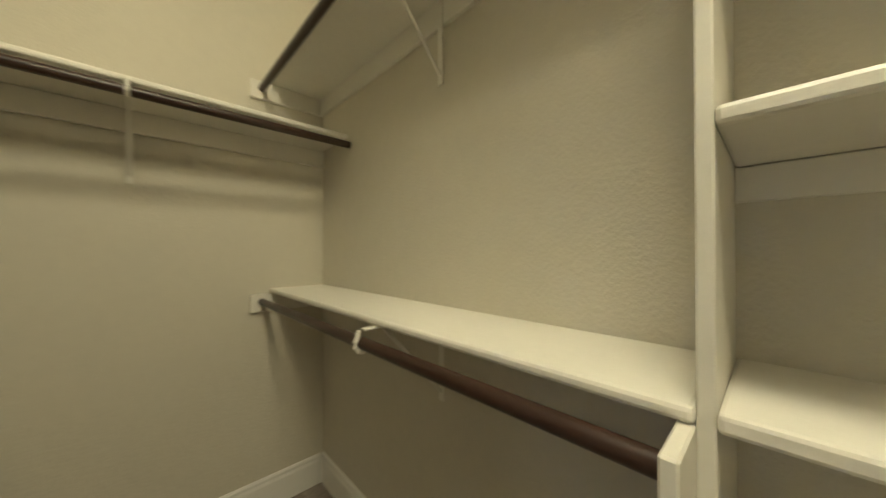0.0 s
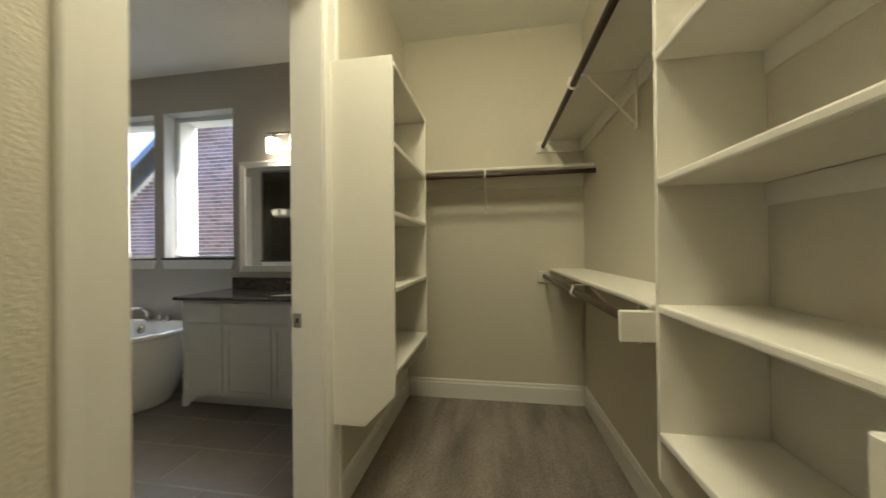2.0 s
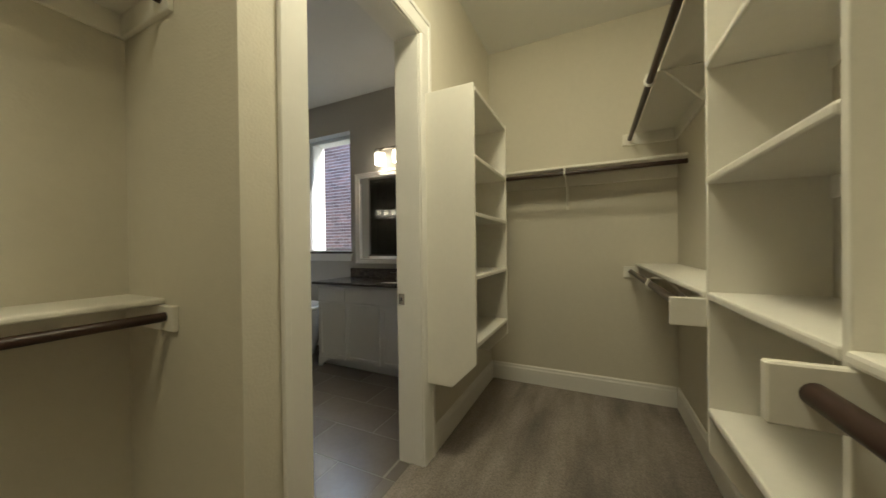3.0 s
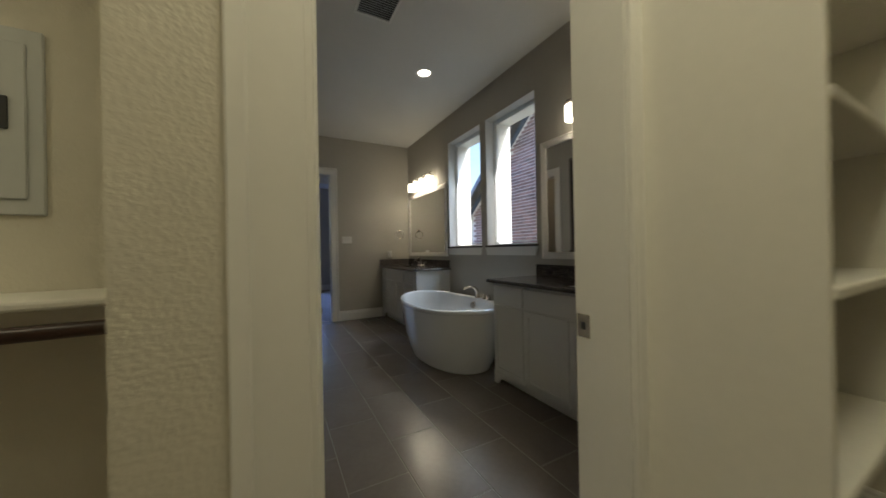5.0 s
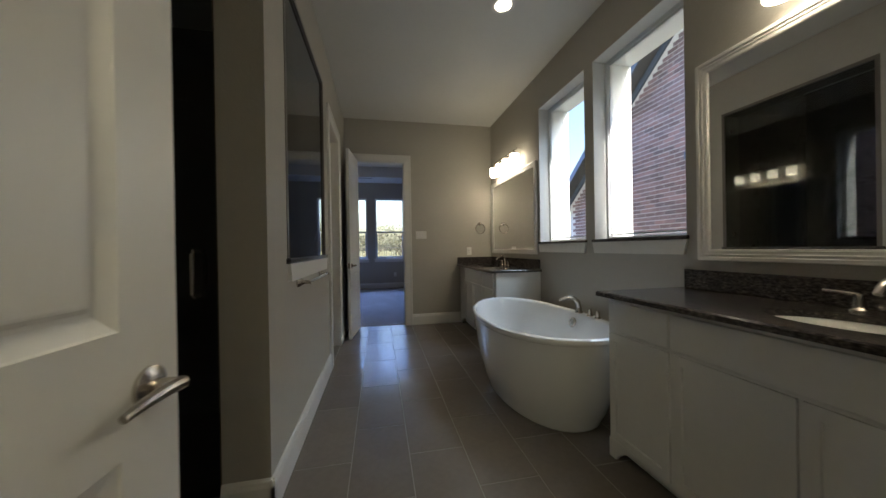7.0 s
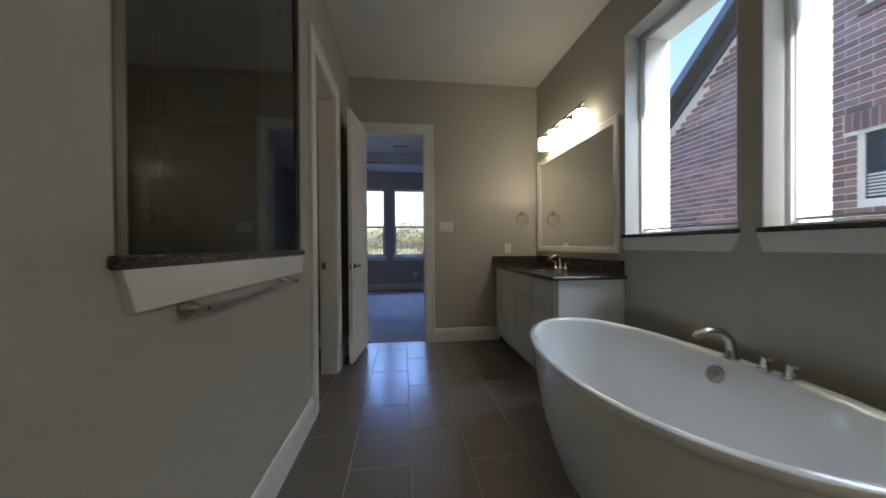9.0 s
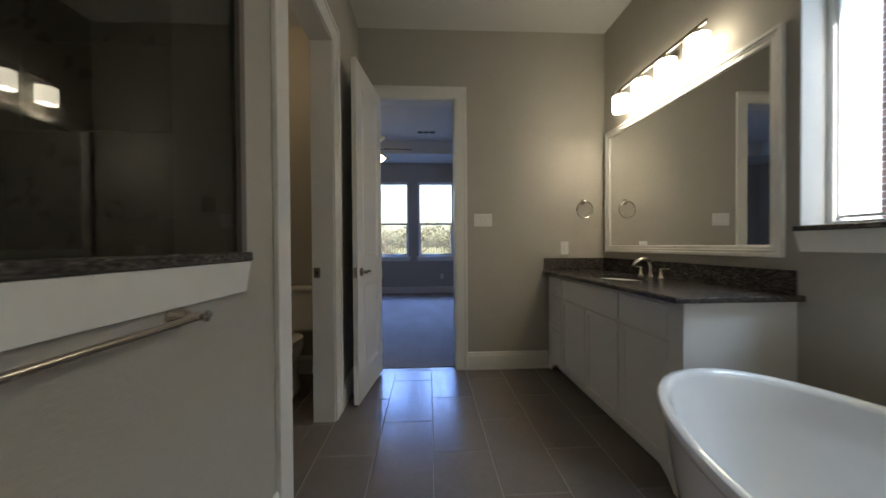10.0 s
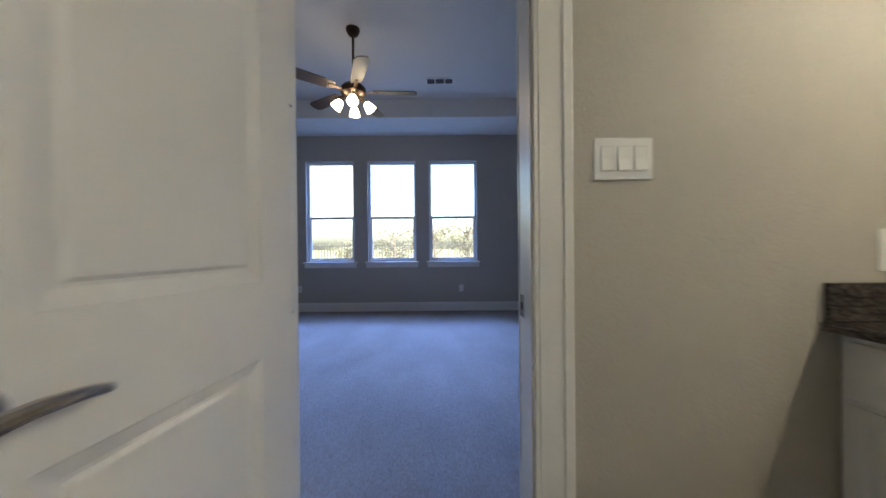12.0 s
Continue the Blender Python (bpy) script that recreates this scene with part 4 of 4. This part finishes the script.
    part("post", bm, NICKEL, t, "", True)
bm = bmesh.new()
cyl(bm, (XL + 0.062, 3.735, 0.957), (XL + 0.062, 4.475, 0.957), 0.0085, n=14)
part("bar", bm, NICKEL, t, "", True)


# ---- toilet ----
def toilet(cx, yb):
    t = thing("toilet", (cx, yb, 0), "white two piece toilet with closed lid", "toilet")
    bm = bmesh.new()
    box(bm, cx - 0.215, cx + 0.215, yb - 0.215, yb - 0.015, 0.42, 0.755, bevel=0.03, seg=3)
    part("tank", bm, BISQUE, t, "", True)
    bm = bmesh.new()
    box(bm, cx - 0.23, cx + 0.23, yb - 0.23, yb - 0.008, 0.757, 0.797, bevel=0.014, seg=3)
    part("tank_lid", bm, BISQUE, t, "", True)
    bm = bmesh.new()
    n = 28

    def ring(z, w, back, frontl):
        out = []
        for k in range(n):
            q = 2 * math.pi * k / n
            s = math.sin(q)
            yy = yb - 0.42 - (s * frontl if s > 0 else s * back)
            out.append(bm.verts.new((cx + w * math.cos(q), yy, z)))
        return out
    rings = [ring(*r) for r in ((0.0, 0.135, 0.30, 0.22), (0.03, 0.13, 0.30, 0.215), (0.14, 0.115, 0.28, 0.18), (0.24, 0.135, 0.25, 0.23), (0.32, 0.175, 0.24, 0.32), (0.375, 0.19, 0.24, 0.355), (0.395, 0.185, 0.235, 0.35))]
    for a, b in zip(rings, rings[1:]):
        for k in range(n):
            bm.faces.new((a[k], a[(k + 1) % n], b[(k + 1) % n], b[k]))
    bm.faces.new(rings[0][::-1])
    bm.faces.new(rings[-1])
    part("bowl", bm, BISQUE, t, "", True)
    for nm, z, zz, f in (("seat", 0.397, 0.414, 1.0), ("lid", 0.416, 0.436, 0.985)):
        bm = bmesh.new()
        rings = [ring(z, 0.186 * f, 0.19, 0.362 * f), ring(z + 0.004, 0.193 * f, 0.195, 0.369 * f), ring(zz - 0.005, 0.193 * f, 0.195, 0.369 * f), ring(zz, 0.181 * f, 0.185, 0.357 * f)]
        for a, b in zip(rings, rings[1:]):
            for k in range(n):
                bm.faces.new((a[k], a[(k + 1) % n], b[(k + 1) % n], b[k]))
        bm.faces.new(rings[0][::-1])
        bm.faces.new(rings[-1])
        part(nm, bm, BISQUE, t, "", True)
    bm = bmesh.new()
    lathe(bm, (cx - 0.16, yb - 0.215, 0.70), [(0.016, 0.0), (0.014, 0.012), (0.0, 0.014)], 14, axis=(0, -1, 0), closed=False)
    tube(bm, [(cx - 0.16, yb - 0.232, 0.70), (cx - 0.20, yb - 0.24, 0.696), (cx - 0.235, yb - 0.242, 0.69)], 0.007, 8)
    part("flush_lever", bm, NICKEL, t, "nickel flush lever", True)


toilet(0.635, YB - 0.005)


t = thing("toilet_room_light", (0.52, 5.7, H), "lit round glass flush mount light", "ceiling light")
bm = bmesh.new()
lathe(bm, (0.52, 5.7, H - 0.02), [(0.14, 0.02), (0.14, 0.0), (0.125, 0.0)], 28, closed=False)
part("rim", bm, NICKEL, t, "", True)
bm = bmesh.new()
lathe(bm, (0.52, 5.7, H - 0.02), [(0.125, 0.0), (0.12, -0.025), (0.07, -0.055), (0.0, -0.065)], 28, closed=False)
part("diffuser", bm, TOILETGLOW, t, "lit frosted glass dome", True)


# ---- wall fittings ----
def towel_ring(x, z):
    t = thing("towel_ring", (x, YB, z), "brushed nickel towel ring on the greige wall", "towel ring")
    bm = bmesh.new()
    lathe(bm, (x, YB, z + 0.075), [(0.026, 0.0), (0.026, 0.006), (0.016, 0.018), (0.01, 0.03), (0.012, 0.045), (0.0, 0.05)], 18, axis=(0, -1, 0), closed=False)
    part("post", bm, NICKEL, t, "", True)
    bm = bmesh.new()
    pts = [(x + 0.075 * math.cos(q), YB - 0.037, z + 0.075 * math.sin(q)) for q in [2 * math.pi * k / 32 for k in range(33)]]
    tube(bm, pts, 0.0055, 8)
    part("ring", bm, NICKEL, t, "", True)


towel_ring(3.20, 1.44)


def plate(name, x, y, z, w, h, label, cat, toggles, group=""):
    t = thing(name, (x, y, z), label, cat, group)
    part("cover_plate", bxs((x - w / 2, x + w / 2, y - 0.006, y, z - h / 2, z + h / 2), bevel=0.002), PLASTIC, t)
    for k in range(toggles):
        xx = x + (k - (toggles - 1) / 2) * 0.046
        if cat == "switch":
            # Grey rim puts the shadow line round each rocker into colour.
            part("rocker_bezel", bxs((xx - 0.0175, xx + 0.0175, y - 0.0072, y - 0.006, z - 0.0345, z + 0.0345)), PANEL, t)
            bm = bmesh.new()
            prism(bm, [(y - 0.006, z - 0.033), (y - 0.0135, z - 0.033), (y - 0.0085, z), (y - 0.008, z + 0.033), (y - 0.006, z + 0.033)], xx - 0.016, xx + 0.016, "x")
            part("rocker", bm, PLASTIC, t)
        else:
            r = part("receptacle", bxs((xx - 0.0165, xx + 0.0165, y - 0.008, y - 0.006, z - 0.034, z + 0.034), bevel=0.001), PLASTIC, t)
            for zz in (-0.018, 0.018):
                part("slots", bxs((xx - 0.007, xx - 0.005, y - 0.0085, y - 0.008, z + zz - 0.005, z + zz + 0.005), (xx + 0.005, xx + 0.007, y - 0.0085, y - 0.008, z + zz - 0.005, z + zz + 0.005)), HOLE_SHADE_LATCH, r, "dark strips for the shade in the slots")
    return t


plate("light_switch", 2.277, YB, 1.35, 0.163, 0.115, "white three gang rocker switch on a greige wall", "switch", 3)
plate("wall_outlet", 3.025, YB, 1.092, 0.075, 0.118, "white outlet above the granite splash", "outlet", 1, "outlets")
plate("wall_outlet", 2.10, BY, 0.40, 0.075, 0.118, "white outlet low on the bedroom wall", "outlet", 1, "outlets")
plate("wall_outlet", -0.72, BY, 0.40, 0.075, 0.118, "white outlet low on the bedroom wall", "outlet", 1, "outlets")


def vent(x, y, z, w, d, label, n=3):
    t = thing("ceiling_vent", (x, y, z), label, "ceiling vent", "ceiling vents")
    fr = 0.02
    part("frame", bxs((x - w / 2, x + w / 2, y - d / 2, y - d / 2 + fr, z - 0.01, z), (x - w / 2, x + w / 2, y + d / 2 - fr, y + d / 2, z - 0.01, z), (x - w / 2, x - w / 2 + fr, y - d / 2 + fr, y + d / 2 - fr, z - 0.01, z), (x + w / 2 - fr, x + w / 2, y - d / 2 + fr, y + d / 2 - fr, z - 0.01, z), bevel=0.002), PLASTIC, t)
    # A flat dark sheet carries the shade of the hollow duct.
    part("backing", bxs((x - w / 2 + fr, x + w / 2 - fr, y - d / 2 + fr, y + d / 2 - fr, z - 0.002, z)), HOLE_SHADE_LATCH, t, "dark sheet for the shade behind the slats")
    for k in range(1, n):
        xx = x - w / 2 + k * w / n
        part("divider", bxs((xx - 0.008, xx + 0.008, y - d / 2 + fr, y + d / 2 - fr, z - 0.009, z - 0.002)), PLASTIC, t)
    m = max(3, int((d - 2 * fr) / 0.022))
    for k in range(m):
        yy = y - d / 2 + fr + (k + 0.5) * (d - 2 * fr) / m
        bm = bmesh.new()
        prism(bm, [(yy - 0.007, z - 0.0085), (yy - 0.005, z - 0.0085), (yy + 0.007, z - 0.003), (yy + 0.005, z - 0.003)], x - w / 2 + fr, x + w / 2 - fr, "x")
        part("slat", bm, PANEL, t)


vent(1.76, 9.90, 3.35, 0.38, 0.17, "white slatted supply vent in the tray ceiling")
vent(1.93, 3.40, H, 0.30, 0.30, "white square vent in the bathroom ceiling", 1)
t = thing("recessed_light", (2.641, 4.10, H), "lit round recessed downlight in the white ceiling", "recessed light")
bm = bmesh.new()
lathe(bm, (2.641, 4.10, H), [(0.062, -0.001), (0.066, -0.006), (0.088, -0.006), (0.095, 0.0)], 32, closed=False)
part("trim_ring", bm, PLASTIC, t, "", True)
bm = bmesh.new()
lathe(bm, (2.641, 4.10, H - 0.002), [(0.062, 0.0), (0.0, -0.001)], 32, closed=False)
part("lens", bm, CAN, t, "lit lens")


# ---- bedroom fan ----
def fan(x, y, zc):
    t = thing("ceiling_fan", (x, y, zc), "dark bronze five blade ceiling fan with lit glass shades", "ceiling fan")
    bm = bmesh.new()
    lathe(bm, (x, y, zc), [(0.07, 0.0), (0.07, -0.02), (0.05, -0.06), (0.018, -0.08), (0.0, -0.08)], 24, closed=False)
    part("canopy", bm, BRONZE, t, "", True)
    bm = bmesh.new()
    cyl(bm, (x, y, zc - 0.56), (x, y, zc - 0.07), 0.013, n=12)
    part("downrod", bm, BRONZE, t, "", True)
    zh = zc - 0.64
    bm = bmesh.new()
    lathe(bm, (x, y, zh), [(0.02, 0.10), (0.05, 0.085), (0.10, 0.06), (0.125, 0.03), (0.125, -0.02), (0.10, -0.045), (0.06, -0.06), (0.055, -0.10), (0.03, -0.115), (0.0, -0.12)], 28, closed=False)
    part("motor_housing", bm, BRONZE, t, "", True)
    for k in range(5):
        q = radians(4 + 72 * k)
        m = Matrix.Translation((x, y, zh)) @ Matrix.Rotation(q, 4, "Z") @ Matrix.Rotation(radians(12), 4, "X")
        bm = bmesh.new()
        pts = [(0.20, -0.05), (0.30, -0.062), (0.60, -0.07), (0.64, -0.05), (0.65, 0.0), (0.64, 0.05), (0.60, 0.07), (0.30, 0.062), (0.20, 0.05)]
        prism(bm, pts, -0.004, 0.004, "z")
        bmesh.ops.transform(bm, matrix=m, verts=bm.verts)
        blade = part("blade", bm, BLADE, t, "dark wood blade")
        bm = bmesh.new()
        box(bm, 0.10, 0.26, -0.018, 0.018, -0.012, -0.004, bevel=0.003)
        bmesh.ops.transform(bm, matrix=m, verts=bm.verts)
        part("blade_iron", bm, BRONZE, blade)
    for k in range(4):
        q = radians(-90 + 90 * k + 12)
        d = Vector((math.cos(q), math.sin(q), 0))
        c = Vector((x, y, zh - 0.09))
        bm = bmesh.new()
        tube(bm, [c + d * 0.04, c + d * 0.09 + Vector((0, 0, 0.012)), c + d * 0.125 - Vector((0, 0, 0.01))], 0.009, 8)
        arm = part("lamp_arm", bm, BRONZE, t, "", True)
        bm = bmesh.new()
        ax = (d * 0.62 - Vector((0, 0, 0.8))).normalized()
        lathe(bm, c + d * 0.12 - Vector((0, 0, 0.012)), [(0.018, 0.0), (0.035, 0.015), (0.046, 0.05), (0.056, 0.095), (0.0, 0.085)], 18, axis=ax, closed=False)
        part("shade", bm, FANSHADE, arm, "lit frosted glass shade", True)


fan(0.88, 8.88, 3.35)

# ---- outdoors ----
GZ = -0.35
setting("ground", bxs((-300, 300, -300, 300, GZ - 0.2, GZ)), GRASS, "dry winter lawn reaching the horizon", "ground")
NX = 6.5


def rake(y):
    return 7.02 - abs(y - 3.2) * 0.82


house = thing("brick_house", (NX, 3.2, GZ), "two storey purple brown brick house with a gabled roof", "house")
bm = bmesh.new()
win_a, win_b = (5.19, 5.56, 1.55, 2.30), (4.55, 5.50, 3.56, 4.75)
ys = [-2.7, win_b[0], win_a[0], win_b[1], win_a[1], 9.1]
for i in range(5):
    a, b = ys[i], ys[i + 1]
    holes = [(w[2], w[3]) for w in (win_a, win_b) if w[0] <= a + 1e-6 and w[1] >= b - 1e-6]
    z = GZ
    for h0, h1 in sorted(holes):
        box(bm, NX + 0.006, NX + 0.25, a, b, z, h0)
        z = h1
    mid = [3.2] if a < 3.2 < b else []
    prism(bm, [(a, z), (b, z), (b, rake(b))] + [(m_, rake(m_)) for m_ in mid] + [(a, rake(a))], NX + 0.006, NX + 0.25, "x")
part("wall", bm, MORTAR, house, "pale mortar of the brick wall")
bm = bmesh.new()
box(bm, NX + 0.26, NX + 9, 8.8, 9.08, GZ, 2.2)
part("far_wall", bm, BRICKS, house)
for s, ya, yb in ((1, 3.2, 9.4), (-1, 3.2, -3.0)):
    za, zb = rake(3.2) + 0.12, rake(9.4) + 0.12
    bm = bmesh.new()
    prism(bm, [(ya, za), (yb, zb), (yb, zb + 0.16), (ya, za + 0.16)], NX - 0.30, NX - 0.27, "x")
    part("fascia", bm, FASCIA, house, "slate blue rake board")
    bm = bmesh.new()
    prism(bm, [(ya, za + 0.02), (yb, zb + 0.02), (yb, zb + 0.10), (ya, za + 0.10)], NX - 0.268, NX + 9, "x")
    part("roof", bm, SHINGLE, house, "grey shingle roof slope")
    bm = bmesh.new()
    prism(bm, [(ya, za - 0.10), (yb, zb - 0.10), (yb, zb + 0.018), (ya, za + 0.018)], NX - 0.03, NX + 0.005, "x")
    part("frieze", bm, FASCIA, house)


def house_window(y0, y1, z0, z1, label, slats):
    w = part("window", bxs((NX + 0.02, NX + 0.09, y0, y0 + 0.032, z0, z1), (NX + 0.02, NX + 0.09, y1 - 0.032, y1, z0, z1), (NX + 0.02, NX + 0.09, y0 + 0.032, y1 - 0.032, z0, z0 + 0.032), (NX + 0.02, NX + 0.09, y0 + 0.032, y1 - 0.032, z1 - 0.032, z1), bevel=0.003), VINYL, house, label)
    part("pane", bxs((NX + 0.05, NX + 0.06, y0 + 0.032, y1 - 0.032, z0 + 0.032, z1 - 0.032)), DARKROOM, w, "dark reflecting pane")
    z = z0 + 0.06
    for k in range(slats):
        part("blind_slat", bxs((NX + 0.044, NX + 0.049, y0 + 0.05, y1 - 0.05, z + k * 0.035, z + k * 0.035 + 0.02)), BLIND, w)


house_window(*win_a[:2], *win_a[2:], "small white framed window with a raised blind", 7)
house_window(*win_b[:2], *win_b[2:], "white framed upper window", 0)
bm = bxs((NX - 0.02, NX + 0.03, win_b[0] - 0.05, win_b[1] + 0.05, win_b[2] - 0.075, win_b[2] - 0.004))
part("window_sill", bm, BRICKM, house)
t = thing("wall_vent", (NX, 5.9, 2.55), "small grey wall vent on the brick house", "wall vent")
part("hood", bxs((NX - 0.05, NX + 0.01, 5.84, 5.96, 2.5, 2.62), bevel=0.01), FASCIA, t)

# yard beyond the bedroom
fence = thing("fence", (0, 21, GZ), "black iron picket fence across the lawn", "fence")
bm = bmesh.new()
box(bm, -0.013, 0.013, -0.013, 0.013, 0, 1.72)
lathe(bm, (0, 0, 1.72), [(0.018, 0.0), (0.012, 0.03), (0.0, 0.06)], 4, closed=False)
picket = mesh("picket", bm, IRON)
for k in range(110):
    o = new("picket", picket)
    o.parent, o.location = fence, (-8 + k * 0.14, 0, 0)
for z in (GZ + 0.2, GZ + 1.55):
    part("rail", bxs((-8.05, 7.4, 20.98, 21.02, z, z + 0.04)), IRON, fence)


def tree(x, y, h, r, seed, label):
    rnd = random.Random(seed)
    t = thing("tree", (x, y, GZ), label, "tree", "trees beyond the fence")
    bm = bmesh.new()
    tube(bm, [(x, y, GZ), (x + 0.1, y, GZ + h * 0.3), (x + 0.05, y + 0.1, GZ + h * 0.6), (x, y, GZ + h * 0.85)], [0.13, 0.10, 0.07, 0.03], 8)
    tips = []
    for k in range(14):
        q, u = rnd.uniform(0, 6.28), rnd.uniform(0.25, 0.8)
        a = Vector((x + 0.06, y, GZ + h * u))
        b = a + Vector((math.cos(q) * r * rnd.uniform(0.5, 1), math.sin(q) * r * rnd.uniform(0.5, 1), h * rnd.uniform(0.08, 0.3)))
        tube(bm, [a, (a + b) / 2 + Vector((0, 0, 0.08)), b], [0.05, 0.03, 0.01], 5)
        tips += [b, (a + b) / 2]
    part("trunk", bm, BARK, t)
    vs, fs = [], []
    for tip in tips:
        for k in range(55):
            c = tip + Vector((rnd.gauss(0, r * 0.22), rnd.gauss(0, r * 0.22), rnd.gauss(0, h * 0.07)))
            a = Vector((rnd.uniform(-1, 1), rnd.uniform(-1, 1), rnd.uniform(-1, 1))).normalized() * 0.07
            b = Vector((rnd.uniform(-1, 1), rnd.uniform(-1, 1), rnd.uniform(-1, 1))).normalized() * 0.05
            n = len(vs)
            vs += [c - a, c + b, c + a, c - b]
            fs.append((n, n + 1, n + 2, n + 3))
    me = bpy.data.meshes.new("crown")
    me.from_pydata([tuple(v) for v in vs], [], fs)
    me.materials.append(LEAF)
    o = new("crown", me)
    o.parent = t
    o.matrix_parent_inverse = Matrix.Translation(-t.location)
    tagged(o, kind="stuff")


for k, (x, y, h, r) in enumerate(((-1.2, 25, 2.6, 1.3), (1.2, 26, 3.4, 1.6), (3.2, 24, 3.2, 1.5), (-5.0, 28, 2.2, 1.6), (5.6, 27, 3.6, 1.8))):
    tree(x, y, h, r, 11 + k, "bushy grey green tree behind the iron fence")

# ---- pieces: floor tiles ----
TWI, TLE, GAP = 0.3105, 0.618, 0.0035
TX0, TY0 = 1.49, 6.302


def tile_mesh(w, l):
    bm = bmesh.new()
    box(bm, -w / 2, w / 2, -l / 2, l / 2, -0.010, 0.0)
    es = [e for e in bm.edges if all(v.co.z > -0.001 for v in e.verts)]
    bmesh.ops.bevel(bm, geom=es, offset=0.0018, segments=1, affect="EDGES")
    return mesh("tile", bm, TILE)


cache = {}


def lay(x0, x1, y0, y1):
    """Tiles over a rectangle of floor, in staggered columns, cut at its edges."""
    k0, k1 = math.floor((x0 - TX0) / TWI), math.ceil((x1 - TX0) / TWI)
    for k in range(k0, k1):
        a, b = max(TX0 + k * TWI + GAP / 2, x0), min(TX0 + (k + 1) * TWI - GAP / 2, x1)
        if b - a < 0.02:
            continue
        off = TY0 + (TLE / 2 if k % 2 else 0)
        m0, m1 = math.floor((y0 - off) / TLE), math.ceil((y1 - off) / TLE)
        for m in range(m0, m1):
            c, d = max(off + m * TLE + GAP / 2, y0), min(off + (m + 1) * TLE - GAP / 2, y1)
            if d - c < 0.02:
                continue
            key = (round(b - a, 3), round(d - c, 3))
            if key not in cache:
                cache[key] = tile_mesh(b - a, d - c)
            o = new("tile", cache[key])
            o.parent, o.location = bath_floor, ((a + b) / 2, (c + d) / 2, 0)


lay(XL, XR, DY, YB)
lay(0.06, XI + 0.06, 4.97, YB)
lay(XI + 0.06, XL, TJ[0], TJ[1])
lay(RX + 0.12, XL, DY, 3.25)
lay(JL, JR, DY - 0.07, DY)
lay(BJL, BJR, YB, YB + 0.07)
lay(-0.30, RX + 0.12, RY + 0.12, 3.25)

# ---- pieces: wall tiles in the shower ----
sw = bpy.data.objects["shower_wall_far"]
bm = bmesh.new()
box(bm, -0.302, 0.302, -0.006, 0.0, -0.151, 0.151)
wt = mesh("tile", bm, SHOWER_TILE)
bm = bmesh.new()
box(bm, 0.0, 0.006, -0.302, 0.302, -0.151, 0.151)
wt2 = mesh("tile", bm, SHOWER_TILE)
for r in range(10):
    for c in range(2):
        o = new("tile", wt)
        o.parent, o.location = sw, (0.02 + c * 0.607 + (0.06 if r % 2 else 0), 4.834, 0.153 + r * 0.3055)
sb = bpy.data.objects["shower_wall_back"]
for r in range(10):
    for c in range(2):
        o = new("tile", wt2)
        o.parent, o.location = sb, (-0.284, 3.74 + c * 0.607 + (0.06 if r % 2 else 0), 0.153 + r * 0.3055)

# ---- pieces: bricks ----
BL, BH, BG = 0.203, 0.0665, 0.0105
vs0 = [(x, y, z) for x in (0.0, 0.010) for y in (-0.5, 0.5) for z in (-0.5, 0.5)]
fs0 = ((0, 1, 3, 2), (0, 4, 5, 1), (2, 3, 7, 6), (0, 2, 6, 4), (1, 5, 7, 3))


def brick_mesh(l, h):
    me = bpy.data.meshes.new("brick")
    me.from_pydata([(x, y * l, z * h) for x, y, z in vs0], [], fs0)
    me.materials.append(BRICKM)
    return me


full = brick_mesh(BL - BG, BH - 0.002)
soldier = brick_mesh(0.054, BL - 0.008)
rest_v, rest_f = [], []
rnd = random.Random(5)
near = []


def brick(y, z, l, h, me):
    d = rnd.uniform(-0.002, 0.002)
    if 4.5 < y < 6.1 and 1.3 < z < 2.75 and me is not None and len(near) < 290:
        near.append(1)
        o = new("brick", me)
        o.parent, o.location = house, Vector((NX + d, y, z)) - house.location
    else:
        n = len(rest_v)
        rest_v.extend((NX + d + a, y + b * l, z + c * h) for a, b, c in vs0)
        rest_f.extend(tuple(n + i for i in f) for f in fs0)


for k in range(9):
    brick(win_a[0] - 0.07 + k * 0.064, win_a[3] + 0.105, 0.054, BL - 0.008, soldier)
CH = BH + BG
for r in range(84):
    z = GZ + 0.04 + r * CH
    for c in range(-2, 42):
        y = 2.0 + c * BL + (BL / 2 if r % 2 else 0)
        if y + BL / 2 > 9.1 or z + BH / 2 > min(rake(y + BL / 2), rake(y - BL / 2)) - 0.02:
            continue
        spans = [(y - (BL - BG) / 2, y + (BL - BG) / 2)]
        for w in (win_a, win_b, (win_a[0] - 0.11, win_a[1] + 0.11, win_a[3], win_a[3] + 0.21)):
            if w[2] < z + BH * 0.3 and w[3] > z - BH * 0.3:
                spans = [q for a, b in spans for q in ((a, min(b, w[0] - 0.004)), (max(a, w[1] + 0.004), b)) if q[1] - q[0] > 0.03]
        for a, b in spans:
            if b - a > BL - BG - 0.002:
                brick(y, z, BL - BG, BH - 0.002, full)
            else:
                brick((a + b) / 2, z, b - a, BH - 0.002, None)
me = bpy.data.meshes.new("brickwork")
me.from_pydata(rest_v, [], rest_f)
me.materials.append(BRICKS)
o = new("brickwork", me)
o.parent = house
o.matrix_parent_inverse = Matrix.Translation(-house.location)
tagged(o, kind="stuff")
